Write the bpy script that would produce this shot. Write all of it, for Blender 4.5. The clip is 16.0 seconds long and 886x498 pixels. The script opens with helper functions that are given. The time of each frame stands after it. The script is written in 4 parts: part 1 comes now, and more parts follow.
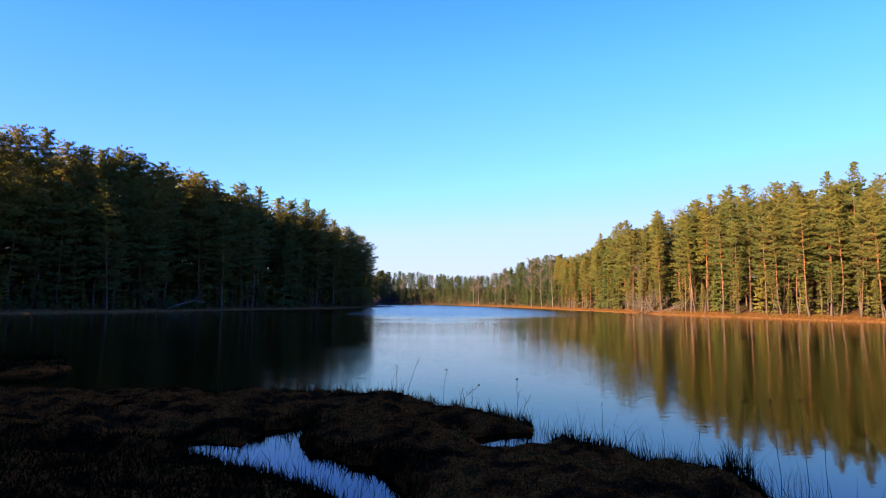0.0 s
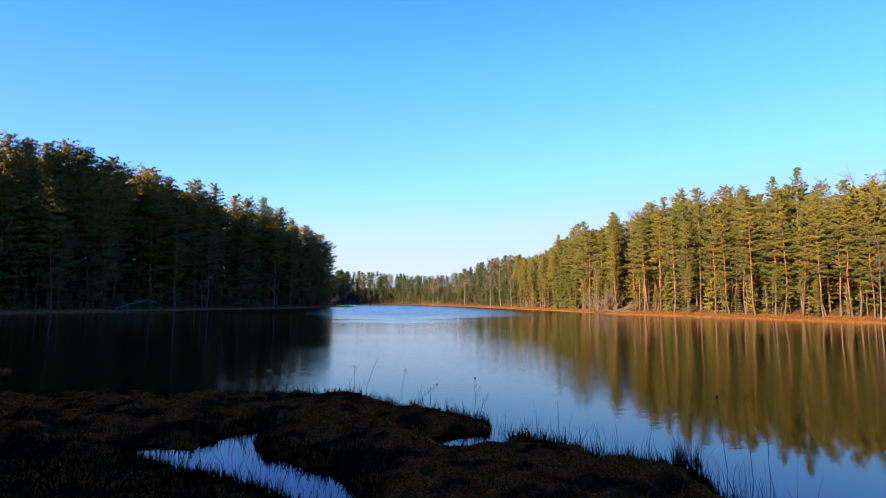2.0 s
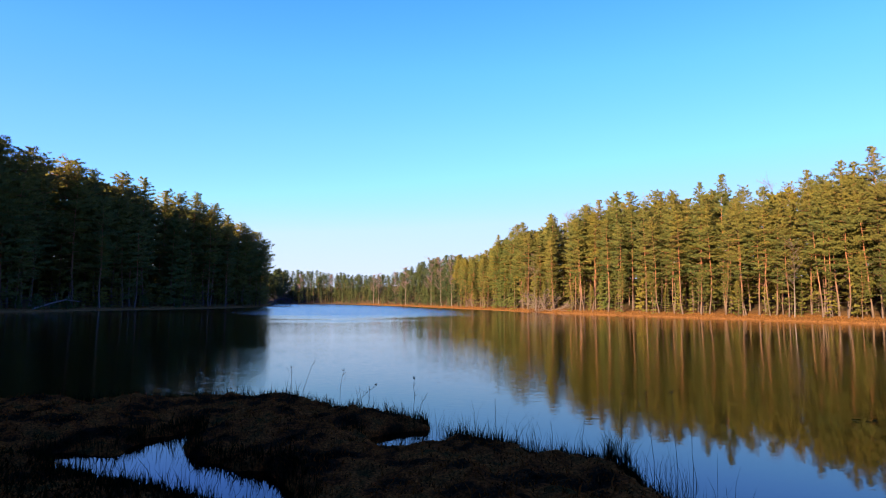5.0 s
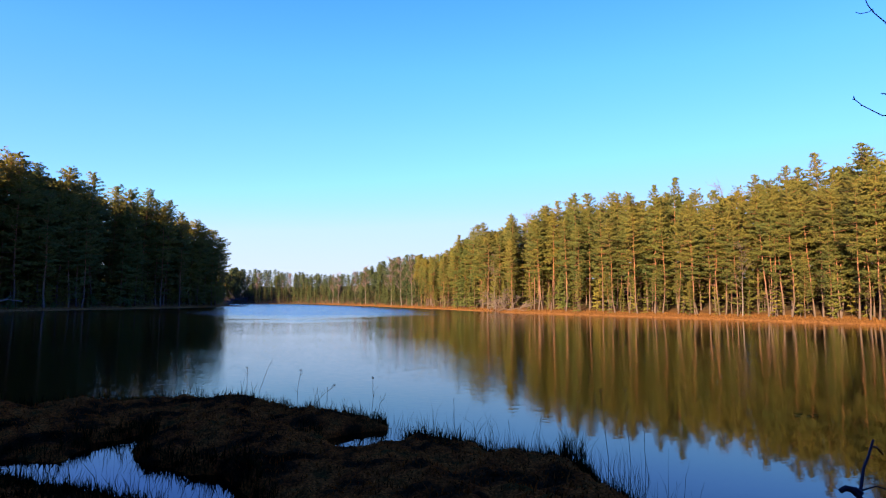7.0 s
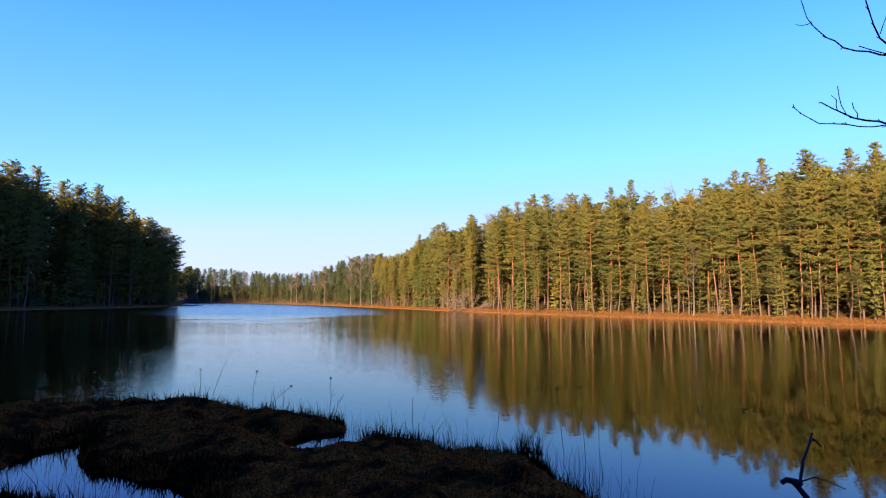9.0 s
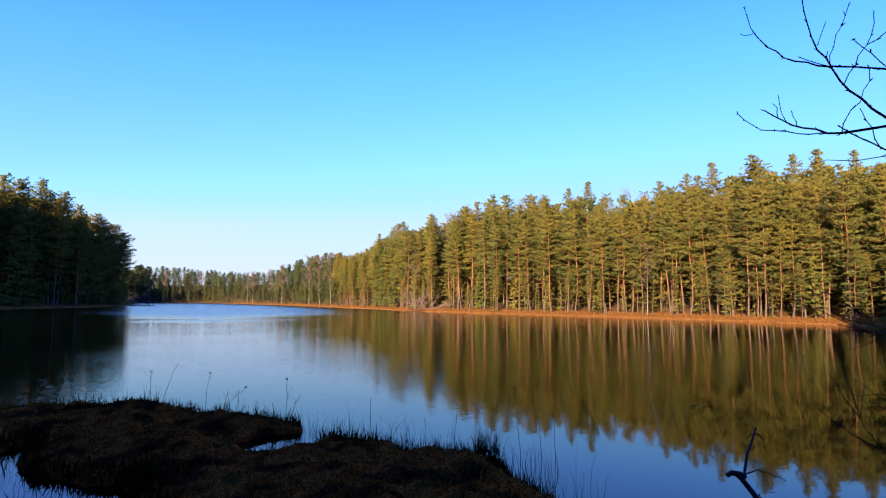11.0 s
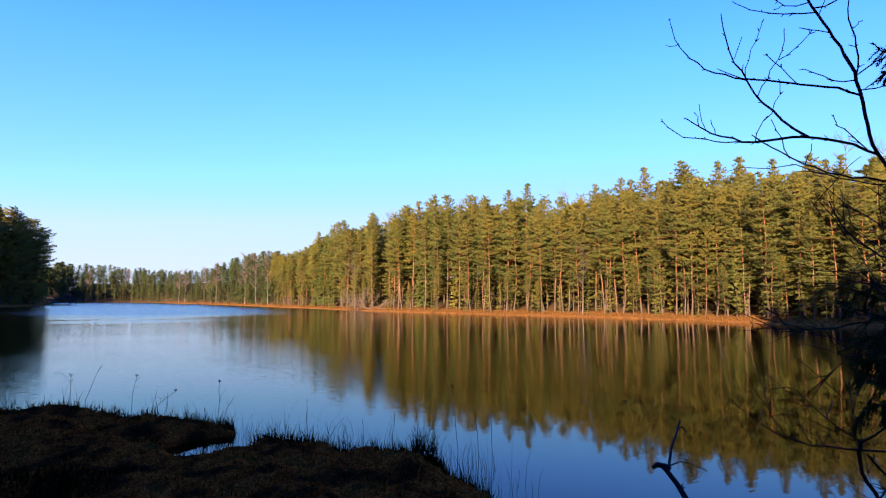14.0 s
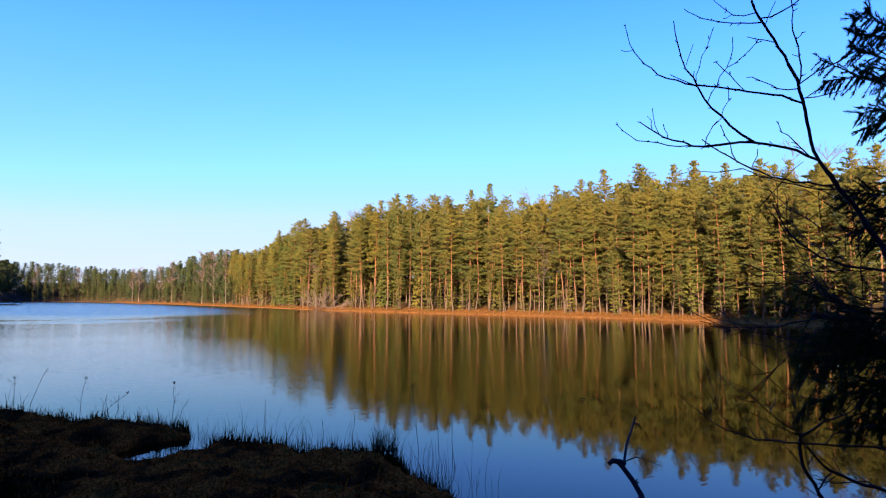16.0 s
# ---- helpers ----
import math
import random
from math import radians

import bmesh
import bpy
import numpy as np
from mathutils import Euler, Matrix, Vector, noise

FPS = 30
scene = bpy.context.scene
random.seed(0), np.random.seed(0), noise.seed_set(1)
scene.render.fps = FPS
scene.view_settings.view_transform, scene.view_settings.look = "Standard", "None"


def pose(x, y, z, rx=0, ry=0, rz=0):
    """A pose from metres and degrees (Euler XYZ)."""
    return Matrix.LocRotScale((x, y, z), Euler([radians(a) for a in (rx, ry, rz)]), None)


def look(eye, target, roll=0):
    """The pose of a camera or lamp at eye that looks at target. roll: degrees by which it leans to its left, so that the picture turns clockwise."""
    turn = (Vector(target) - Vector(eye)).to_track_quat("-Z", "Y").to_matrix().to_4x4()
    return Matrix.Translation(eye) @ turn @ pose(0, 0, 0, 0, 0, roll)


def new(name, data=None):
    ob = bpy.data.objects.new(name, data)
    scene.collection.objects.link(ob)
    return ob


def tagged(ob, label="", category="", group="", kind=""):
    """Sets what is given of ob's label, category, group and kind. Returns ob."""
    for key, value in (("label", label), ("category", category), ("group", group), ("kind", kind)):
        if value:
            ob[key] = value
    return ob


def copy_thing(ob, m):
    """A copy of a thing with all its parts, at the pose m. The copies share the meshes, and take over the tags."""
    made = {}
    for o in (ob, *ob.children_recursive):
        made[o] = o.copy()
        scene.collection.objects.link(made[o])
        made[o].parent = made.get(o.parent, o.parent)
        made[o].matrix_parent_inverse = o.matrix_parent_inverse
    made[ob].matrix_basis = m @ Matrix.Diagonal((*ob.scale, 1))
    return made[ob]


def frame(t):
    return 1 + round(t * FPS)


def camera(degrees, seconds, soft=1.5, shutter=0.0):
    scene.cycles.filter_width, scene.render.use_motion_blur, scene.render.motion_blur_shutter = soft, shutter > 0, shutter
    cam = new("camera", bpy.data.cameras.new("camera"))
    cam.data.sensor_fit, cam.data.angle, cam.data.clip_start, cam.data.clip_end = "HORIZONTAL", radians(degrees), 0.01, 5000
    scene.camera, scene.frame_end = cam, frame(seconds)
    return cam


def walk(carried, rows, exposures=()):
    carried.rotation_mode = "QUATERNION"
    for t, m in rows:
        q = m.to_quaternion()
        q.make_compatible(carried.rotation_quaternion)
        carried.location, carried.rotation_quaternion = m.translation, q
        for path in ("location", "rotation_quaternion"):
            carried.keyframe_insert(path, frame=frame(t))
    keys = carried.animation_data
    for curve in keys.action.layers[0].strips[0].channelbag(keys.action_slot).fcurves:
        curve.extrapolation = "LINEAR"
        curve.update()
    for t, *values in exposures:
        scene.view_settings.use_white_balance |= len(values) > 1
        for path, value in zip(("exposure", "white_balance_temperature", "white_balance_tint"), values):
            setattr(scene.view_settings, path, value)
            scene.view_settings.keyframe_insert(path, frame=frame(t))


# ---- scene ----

# camera: a slow turn to the right on an arm's length
cam = camera(74.39, 16.0, soft=1.15)
EYE, ARM = 2.6, 0.257
TURN = [(0.0, 0.0), (0.5, 1.03), (1.0, 2.01), (1.5, 2.98), (2.0, 3.94), (2.5, 4.89), (3.0, 5.87), (3.5, 6.87), (4.0, 7.84),
        (6.5, 12.58), (7.0, 13.59), (7.5, 14.59), (8.0, 15.57), (8.5, 16.51), (9.0, 17.49), (11.5, 22.38), (12.0, 23.33),
        (12.5, 24.3), (13.0, 25.29), (13.5, 26.25), (14.0, 27.21), (14.5, 28.21), (15.0, 29.14), (15.5, 30.02), (16.0, 30.89)]


def stand(t, yaw):
    s, a = t / 8 - 1, radians(yaw)
    pitch = 5.03 - 0.0613 * s - 0.0221 * s * s
    return pose(ARM * math.sin(a), ARM * (math.cos(a) - 1), EYE, 90 + pitch, 0, -yaw) @ pose(0, 0, 0, 0, 0, 0.343)


walk(cam, [(t, stand(t, yaw)) for t, yaw in TURN], exposures=[(0.0, 2.2, 5850, 18), (16.0, 2.2, 5850, 18)])

# light: a low late sun from behind on the left, and the clear sky
SUN_AZ, SUN_EL = -136.0, 18.3
world = bpy.data.worlds.new("sky")
scene.world = world
world.use_nodes = True
wn = world.node_tree.nodes
sky = wn.new("ShaderNodeTexSky")
sky.sky_type, sky.sun_disc = "NISHITA", False
sky.sun_elevation, sky.sun_rotation = radians(SUN_EL), radians(SUN_AZ % 360)
sky.air_density, sky.dust_density, sky.ozone_density, sky.altitude = 0.85, 0.0, 2.7, 500.0
wn["Background"].inputs["Strength"].default_value = 0.107
deep = wn.new("ShaderNodeHueSaturation")
deep.inputs["Saturation"].default_value = 1.485
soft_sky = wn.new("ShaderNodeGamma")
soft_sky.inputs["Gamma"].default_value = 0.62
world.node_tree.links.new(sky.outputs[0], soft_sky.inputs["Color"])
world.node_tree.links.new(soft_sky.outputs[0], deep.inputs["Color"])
clear = wn.new("ShaderNodeMix")
clear.data_type, clear.blend_type = "RGBA", "MULTIPLY"
clear.inputs[0].default_value = 1.0
clear.inputs[7].default_value = (0.98, 1.01, 4.0, 1)
# pale haze low over the horizon, a deeper blue higher up
way_up = wn.new("ShaderNodeTexCoord")
height_of = wn.new("ShaderNodeSeparateXYZ")
low_sky = wn.new("ShaderNodeMapRange")
low_sky.inputs["From Min"].default_value, low_sky.inputs["From Max"].default_value = 0.17, 0.0
haze_share = wn.new("ShaderNodeMath")
haze_share.operation = "POWER"
haze_share.inputs[1].default_value = 1.75
haze = wn.new("ShaderNodeMix")
haze.data_type, haze.blend_type = "RGBA", "MIX"
haze.inputs[7].default_value = (1.72, 1.84, 2.0, 1)
depth = wn.new("ShaderNodeValToRGB")
stops = depth.color_ramp.elements
while len(stops) < 5:
    stops.new(0.5)
for stop, (at, cap) in zip(stops, ((0.0, (1.76, 1.86, 1.95)), (0.08, (1.5, 1.86, 2.15)), (0.16, (1.2, 1.86, 2.6)), (0.27, (1.1, 1.86, 4.0)), (0.5, (1.1, 1.86, 4.0)))):
    stop.position, stop.color = at, (cap[0] / 6, cap[1] / 6, cap[2] / 6, 1)
deeper = wn.new("ShaderNodeVectorMath")
deeper.operation = "SCALE"
deeper.inputs["Scale"].default_value = 6.0
milky = wn.new("ShaderNodeMix")
milky.data_type, milky.blend_type = "RGBA", "DARKEN"
milky.inputs[0].default_value = 1.0
# the sky deepens towards the zenith
zenith = wn.new("ShaderNodeValToRGB")
stops = zenith.color_ramp.elements
while len(stops) < 5:
    stops.new(0.5)
for stop, (at, share) in zip(stops, ((0.18, (1.0, 1.0, 1.0)), (0.27, (0.98, 1.03, 1.0)), (0.37, (0.86, 1.03, 1.0)), (0.55, (0.56, 0.82, 0.90)), (1.0, (0.42, 0.60, 0.72)))):
    stop.position, stop.color = at, (*share, 1)
upward = wn.new("ShaderNodeMix")
upward.data_type, upward.blend_type = "RGBA", "MULTIPLY"
upward.inputs[0].default_value = 1.0
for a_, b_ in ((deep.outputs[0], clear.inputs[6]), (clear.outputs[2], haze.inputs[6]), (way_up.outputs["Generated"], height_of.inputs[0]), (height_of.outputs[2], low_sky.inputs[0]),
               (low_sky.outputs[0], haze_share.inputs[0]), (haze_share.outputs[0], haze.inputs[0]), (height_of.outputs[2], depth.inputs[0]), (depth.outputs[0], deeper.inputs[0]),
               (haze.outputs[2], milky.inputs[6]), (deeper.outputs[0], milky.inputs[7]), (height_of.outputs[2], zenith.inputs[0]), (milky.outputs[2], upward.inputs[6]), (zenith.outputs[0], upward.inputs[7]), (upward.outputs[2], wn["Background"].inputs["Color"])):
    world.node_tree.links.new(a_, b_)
lamp = bpy.data.lights.new("sun", "SUN")
lamp.energy, lamp.angle, lamp.color = 5.0, radians(0.5), (1.0, 0.72, 0.40)
sun = new("sun", lamp)
sun.matrix_world = look((100 * math.sin(radians(SUN_AZ)), 100 * math.cos(radians(SUN_AZ)), 100 * math.tan(radians(SUN_EL))), (0, 0, 0))


# ---- materials
def material(name, rough=0.9, spec=0.2):
    m = bpy.data.materials.new(name)
    m.use_nodes = True
    n, b = m.node_tree, m.node_tree.nodes["Principled BSDF"]
    b.inputs["Roughness"].default_value = rough
    b.inputs["Specular IOR Level"].default_value = spec
    return m, n, b


def node(n, kind, **values):
    made = n.nodes.new(kind)
    for key, value in values.items():
        made.inputs[key.replace("_", " ")].default_value = value
    return made


def ramp(n, source, stops):
    r = n.nodes.new("ShaderNodeValToRGB")
    e = r.color_ramp.elements
    while len(e) < len(stops):
        e.new(0.5)
    for k, (at, c) in zip(e, stops):
        k.position, k.color = at, (*c, 1)
    n.links.new(source, r.inputs[0])
    return r.outputs[0]


def noisy(n, scale, detail=4.0, coords="Object"):
    tc = n.nodes.new("ShaderNodeTexCoord")
    t = node(n, "ShaderNodeTexNoise", Scale=scale, Detail=detail)
    n.links.new(tc.outputs[coords], t.inputs["Vector"])
    return t.outputs["Fac"]


def mix(n, kind, fac, a, b):
    m = n.nodes.new("ShaderNodeMix")
    m.data_type, m.blend_type = "RGBA", kind
    for socket, value in ((m.inputs[0], fac), (m.inputs[6], a), (m.inputs[7], b)):
        if hasattr(value, "is_linked"):
            n.links.new(value, socket)
        else:
            socket.default_value = value if isinstance(value, float) else (*value, 1)
    return m.outputs[2]


def bump(n, b, height, strength, distance):
    u = node(n, "ShaderNodeBump", Strength=strength, Distance=distance)
    n.links.new(height, u.inputs["Height"])
    n.links.new(u.outputs[0], b.inputs["Normal"])


def leafy(name, dark, light, per_tree=0.5, thin_share=0.3):
    """Foliage: each spray its own tone, each tree its own cast; sprays of one tuft are shaded as one soft form."""
    m, n, b = material(name, 0.9, 0.0)
    m.cycles.use_bump_map_correction = False
    geo = n.nodes.new("ShaderNodeNewGeometry")
    c = ramp(n, geo.outputs["Random Per Island"], [(0.0, dark), (1.0, light)])
    info = n.nodes.new("ShaderNodeObjectInfo")
    cast = ramp(n, info.outputs["Random"], [(0.0, (0.75, 0.9, 0.95)), (0.5, (1.0, 1.0, 1.0)), (1.0, (1.25, 1.1, 0.8))])
    tone = mix(n, "MULTIPLY", per_tree, c, cast)
    patch = ramp(n, noisy(n, 0.16, 2.0), [(0.36, (0.62, 0.80, 0.95)), (0.5, (1.0, 1.0, 1.0)), (0.64, (1.30, 1.12, 0.90))])
    tone = mix(n, "MULTIPLY", per_tree, tone, patch)
    n.links.new(tone, b.inputs["Base Color"])
    puff = n.nodes.new("ShaderNodeAttribute")
    puff.attribute_name = "puff"
    turned = n.nodes.new("ShaderNodeVectorTransform")
    turned.vector_type, turned.convert_from, turned.convert_to = "VECTOR", "OBJECT", "WORLD"
    n.links.new(puff.outputs["Vector"], turned.inputs[0])
    own = n.nodes.new("ShaderNodeVectorMath")
    own.operation = "MULTIPLY_ADD"
    own.inputs[1].default_value = (0.5, 0.5, 0.5)
    n.links.new(geo.outputs["Normal"], own.inputs[0])
    n.links.new(turned.outputs[0], own.inputs[2])
    round_ = n.nodes.new("ShaderNodeVectorMath")
    round_.operation = "NORMALIZE"
    n.links.new(own.outputs[0], round_.inputs[0])
    n.links.new(round_.outputs[0], b.inputs["Normal"])
    thin = n.nodes.new("ShaderNodeBsdfTranslucent")
    n.links.new(tone, thin.inputs["Color"])
    share = n.nodes.new("ShaderNodeMixShader")
    share.inputs[0].default_value = thin_share
    n.links.new(b.outputs[0], share.inputs[1])
    n.links.new(thin.outputs[0], share.inputs[2])
    n.links.new(share.outputs[0], n.nodes["Material Output"].inputs[0])
    return m


def barky(name, low, high, top=11.0):
    """Pine bark: grey and furrowed at the foot, thin and orange higher up."""
    m, n, b = material(name, 0.9, 0.2)
    tc = n.nodes.new("ShaderNodeTexCoord")
    sep = n.nodes.new("ShaderNodeSeparateXYZ")
    n.links.new(tc.outputs["Object"], sep.inputs[0])
    mr = node(n, "ShaderNodeMapRange", From_Min=2.0, From_Max=top)
    n.links.new(sep.outputs[2], mr.inputs[0])
    c = mix(n, "MIX", mr.outputs[0], low, high)
    f = noisy(n, 3.0, 6.0)
    n.links.new(mix(n, "MULTIPLY", 0.7, c, ramp(n, f, [(0.3, (0.45, 0.42, 0.4)), (0.65, (1.15, 1.1, 1.05))])), b.inputs["Base Color"])
    bump(n, b, f, 0.6, 0.05)
    return m


# far shore needles: distance haze and shade put into a darker, bluer colour
FARWOOD = leafy("hazed far wood needles", (0.034, 0.050, 0.018), (0.084, 0.096, 0.036))
PINE = leafy("pine needles", (0.074, 0.078, 0.019), (0.145, 0.133, 0.032), 0.7, 0.3)
SPRUCE = leafy("spruce needles", (0.056, 0.072, 0.018), (0.120, 0.130, 0.034))
SHRUB = leafy("shrub leaves", (0.03, 0.05, 0.01), (0.075, 0.095, 0.025))
# darker copy of the spruce needles, with the near boughs' shade in the colour
SHADESPRUCE = leafy("shade-toned spruce needles", (0.012, 0.028, 0.010), (0.04, 0.07, 0.022), 0.0)
SEDGE = leafy("dry sedge", (0.080, 0.037, 0.009), (0.22, 0.102, 0.026), 0.2)
# near-black blades: the bank's shade is put into their colour
SHADEGRASS = leafy("shade-toned bog grass", (0.004, 0.005, 0.001), (0.016, 0.014, 0.003), 0.0)
HEATH = leafy("moss sprigs", (0.012, 0.005, 0.001), (0.25, 0.062, 0.008), 0.0)
BARK = barky("pine bark", (0.105, 0.074, 0.053), (0.28, 0.122, 0.049))
BIRCHBARK = barky("birch bark", (0.20, 0.165, 0.135), (0.15, 0.105, 0.080))
GREYWOOD = barky("weathered wood", (0.15, 0.112, 0.085), (0.15, 0.112, 0.085))
TWIG = barky("alder bark", (0.030, 0.024, 0.022), (0.035, 0.026, 0.024))

WATER, n, b = material("lake water", 0.03, 0.5)
b.inputs["Base Color"].default_value = (0.0006, 0.0006, 0.0005, 1)
b.inputs["IOR"].default_value = 1.245
tc = n.nodes.new("ShaderNodeTexCoord")
mp = node(n, "ShaderNodeMapping", Scale=(0.36, 1.3, 1.0), Rotation=(0, 0, radians(-15)))
n.links.new(tc.outputs["Object"], mp.inputs[0])
fine = node(n, "ShaderNodeTexNoise", Scale=7.5, Detail=1.0, Roughness=0.5)
n.links.new(mp.outputs[0], fine.inputs["Vector"])
wind = node(n, "ShaderNodeTexNoise", Scale=0.035, Detail=2.0)
n.links.new(mp.outputs[0], wind.inputs["Vector"])
calm = node(n, "ShaderNodeMapRange", From_Min=0.38, From_Max=0.62, To_Min=0.35, To_Max=1.0)
n.links.new(wind.outputs["Fac"], calm.inputs[0])
far = node(n, "ShaderNodeMapRange", From_Min=70.0, From_Max=100.0, To_Min=0.0, To_Max=0.34)
place = n.nodes.new("ShaderNodeSeparateXYZ")
n.links.new(tc.outputs["Object"], place.inputs[0])
across = n.nodes.new("ShaderNodeMath")
across.operation = "MULTIPLY_ADD"
across.inputs[1].default_value = -2.2
wayside = n.nodes.new("ShaderNodeMath")
wayside.operation = "ABSOLUTE"
n.links.new(place.outputs[0], wayside.inputs[0])
n.links.new(wayside.outputs[0], across.inputs[0])
fetch = n.nodes.new("ShaderNodeMath")
fetch.operation = "SUBTRACT"
n.links.new(place.outputs[1], fetch.inputs[0])
n.links.new(wayside.outputs[0], fetch.inputs[1])
streaks = node(n, "ShaderNodeMapping", Scale=(0.012, 0.11, 1.0), Rotation=(0, 0, radians(-4)))
n.links.new(tc.outputs["Object"], streaks.inputs[0])
gusts = node(n, "ShaderNodeTexNoise", Scale=1.0, Detail=2.0)
n.links.new(streaks.outputs[0], gusts.inputs["Vector"])
edge = n.nodes.new("ShaderNodeMath")
edge.operation = "MULTIPLY_ADD"
edge.inputs[1].default_value = 80.0
n.links.new(gusts.outputs["Fac"], edge.inputs[0])
less = n.nodes.new("ShaderNodeMath")
less.operation = "SUBTRACT"
less.inputs[1].default_value = 40.0
n.links.new(edge.outputs[0], less.inputs[0])
n.links.new(fetch.outputs[0], edge.inputs[2])
n.links.new(less.outputs[0], far.inputs[0])
n.links.new(place.outputs[1], across.inputs[2])
middle = node(n, "ShaderNodeMapRange", From_Min=8.0, From_Max=95.0, To_Min=0.012, To_Max=0.08)
n.links.new(across.outputs[0], middle.inputs[0])
both = n.nodes.new("ShaderNodeMath")
n.links.new(far.outputs[0], both.inputs[0])
n.links.new(middle.outputs[0], both.inputs[1])

# wind-roughened water: the facets lean every way, and those seen lean towards the near shore
chop = n.nodes.new("ShaderNodeVectorMath")
chop.operation = "SUBTRACT"
chop.inputs[1].default_value = (0.5, 0.70, 0.5)
grain = node(n, "ShaderNodeTexNoise", Scale=24.0, Detail=1.0)
n.links.new(mp.outputs[0], grain.inputs["Vector"])
n.links.new(grain.outputs["Color"], chop.inputs[0])
leaning = n.nodes.new("ShaderNodeVectorMath")
leaning.operation = "SCALE"
n.links.new(chop.outputs[0], leaning.inputs[0])
n.links.new(both.outputs[0], leaning.inputs["Scale"])
level = n.nodes.new("ShaderNodeVectorMath")
level.operation = "MULTIPLY_ADD"
level.inputs[1].default_value = (0.4, 1.0, 0.0)
level.inputs[2].default_value = (0.0, 0.0, 1.0)
n.links.new(leaning.outputs[0], level.inputs[0])
facet = n.nodes.new("ShaderNodeVectorMath")
facet.operation = "NORMALIZE"
n.links.new(level.outputs[0], facet.inputs[0])
high = n.nodes.new("ShaderNodeMath")
high.operation = "MULTIPLY"
n.links.new(fine.outputs["Fac"], high.inputs[0])
n.links.new(calm.outputs[0], high.inputs[1])
ripple = node(n, "ShaderNodeBump", Strength=1.0, Distance=0.0055)
lee = node(n, "ShaderNodeMapRange", From_Min=10.0, From_Max=21.0, To_Min=0.12, To_Max=1.0)
n.links.new(place.outputs[1], lee.inputs[0])
sheltered = n.nodes.new("ShaderNodeMath")
sheltered.operation = "MULTIPLY"
n.links.new(high.outputs[0], sheltered.inputs[0])
n.links.new(lee.outputs[0], sheltered.inputs[1])
n.links.new(sheltered.outputs[0], ripple.inputs["Height"])
rolls = node(n, "ShaderNodeMapping", Scale=(0.8, 1.4, 1.0), Rotation=(0, 0, radians(-9)))
n.links.new(tc.outputs["Object"], rolls.inputs[0])
swell = node(n, "ShaderNodeTexNoise", Scale=3.2, Detail=2.0, Roughness=0.5)
n.links.new(rolls.outputs[0], swell.inputs["Vector"])
swell_high = n.nodes.new("ShaderNodeMath")
swell_high.operation = "MULTIPLY"
n.links.new(swell.outputs["Fac"], swell_high.inputs[0])
n.links.new(calm.outputs[0], swell_high.inputs[1])
rolling = node(n, "ShaderNodeBump", Strength=1.0, Distance=0.0055)
open_water = node(n, "ShaderNodeMapRange", From_Min=10.0, From_Max=34.0, To_Min=0.1, To_Max=1.2)
n.links.new(place.outputs[1], open_water.inputs[0])
swell_far = n.nodes.new("ShaderNodeMath")
swell_far.operation = "MULTIPLY"
n.links.new(swell_high.outputs[0], swell_far.inputs[0])
n.links.new(open_water.outputs[0], swell_far.inputs[1])
n.links.new(swell_far.outputs[0], rolling.inputs["Height"])
n.links.new(facet.outputs[0], rolling.inputs["Normal"])
n.links.new(rolling.outputs[0], ripple.inputs["Normal"])
n.links.new(ripple.outputs[0], b.inputs["Normal"])

FLOOR, n, b = material("forest floor", 1.0, 0.0)
at = n.nodes.new("ShaderNodeAttribute")
at.attribute_name = "sedge"
litter = ramp(n, noisy(n, 1.2, 8.0), [(0.3, (0.03, 0.02, 0.012)), (0.5, (0.07, 0.045, 0.025)), (0.7, (0.055, 0.055, 0.02))])
straw = ramp(n, noisy(n, 3.0, 8.0), [(0.3, (0.09, 0.040, 0.010)), (0.7, (0.22, 0.100, 0.028))])
n.links.new(mix(n, "MIX", at.outputs["Fac"], litter, straw), b.inputs["Base Color"])
bump(n, b, noisy(n, 8.0, 6.0), 0.8, 0.1)

MOSS, n, b = material("bog moss", 1.0, 0.0)
tone = ramp(n, noisy(n, 1.6, 9.0), [(0.32, (0.006, 0.003, 0.001)), (0.43, (0.026, 0.013, 0.004)), (0.50, (0.155, 0.034, 0.005)), (0.57, (0.24, 0.058, 0.008)), (0.68, (0.055, 0.028, 0.005))])
speck = ramp(n, noisy(n, 28.0, 4.0), [(0.36, (0.3, 0.28, 0.25)), (0.52, (0.9, 0.9, 0.9)), (0.62, (1.6, 1.5, 1.4)), (0.74, (2.6, 2.5, 2.5))])
n.links.new(mix(n, "MULTIPLY", 0.85, tone, speck), b.inputs["Base Color"])
bump(n, b, noisy(n, 40.0, 6.0), 1.0, 0.03)


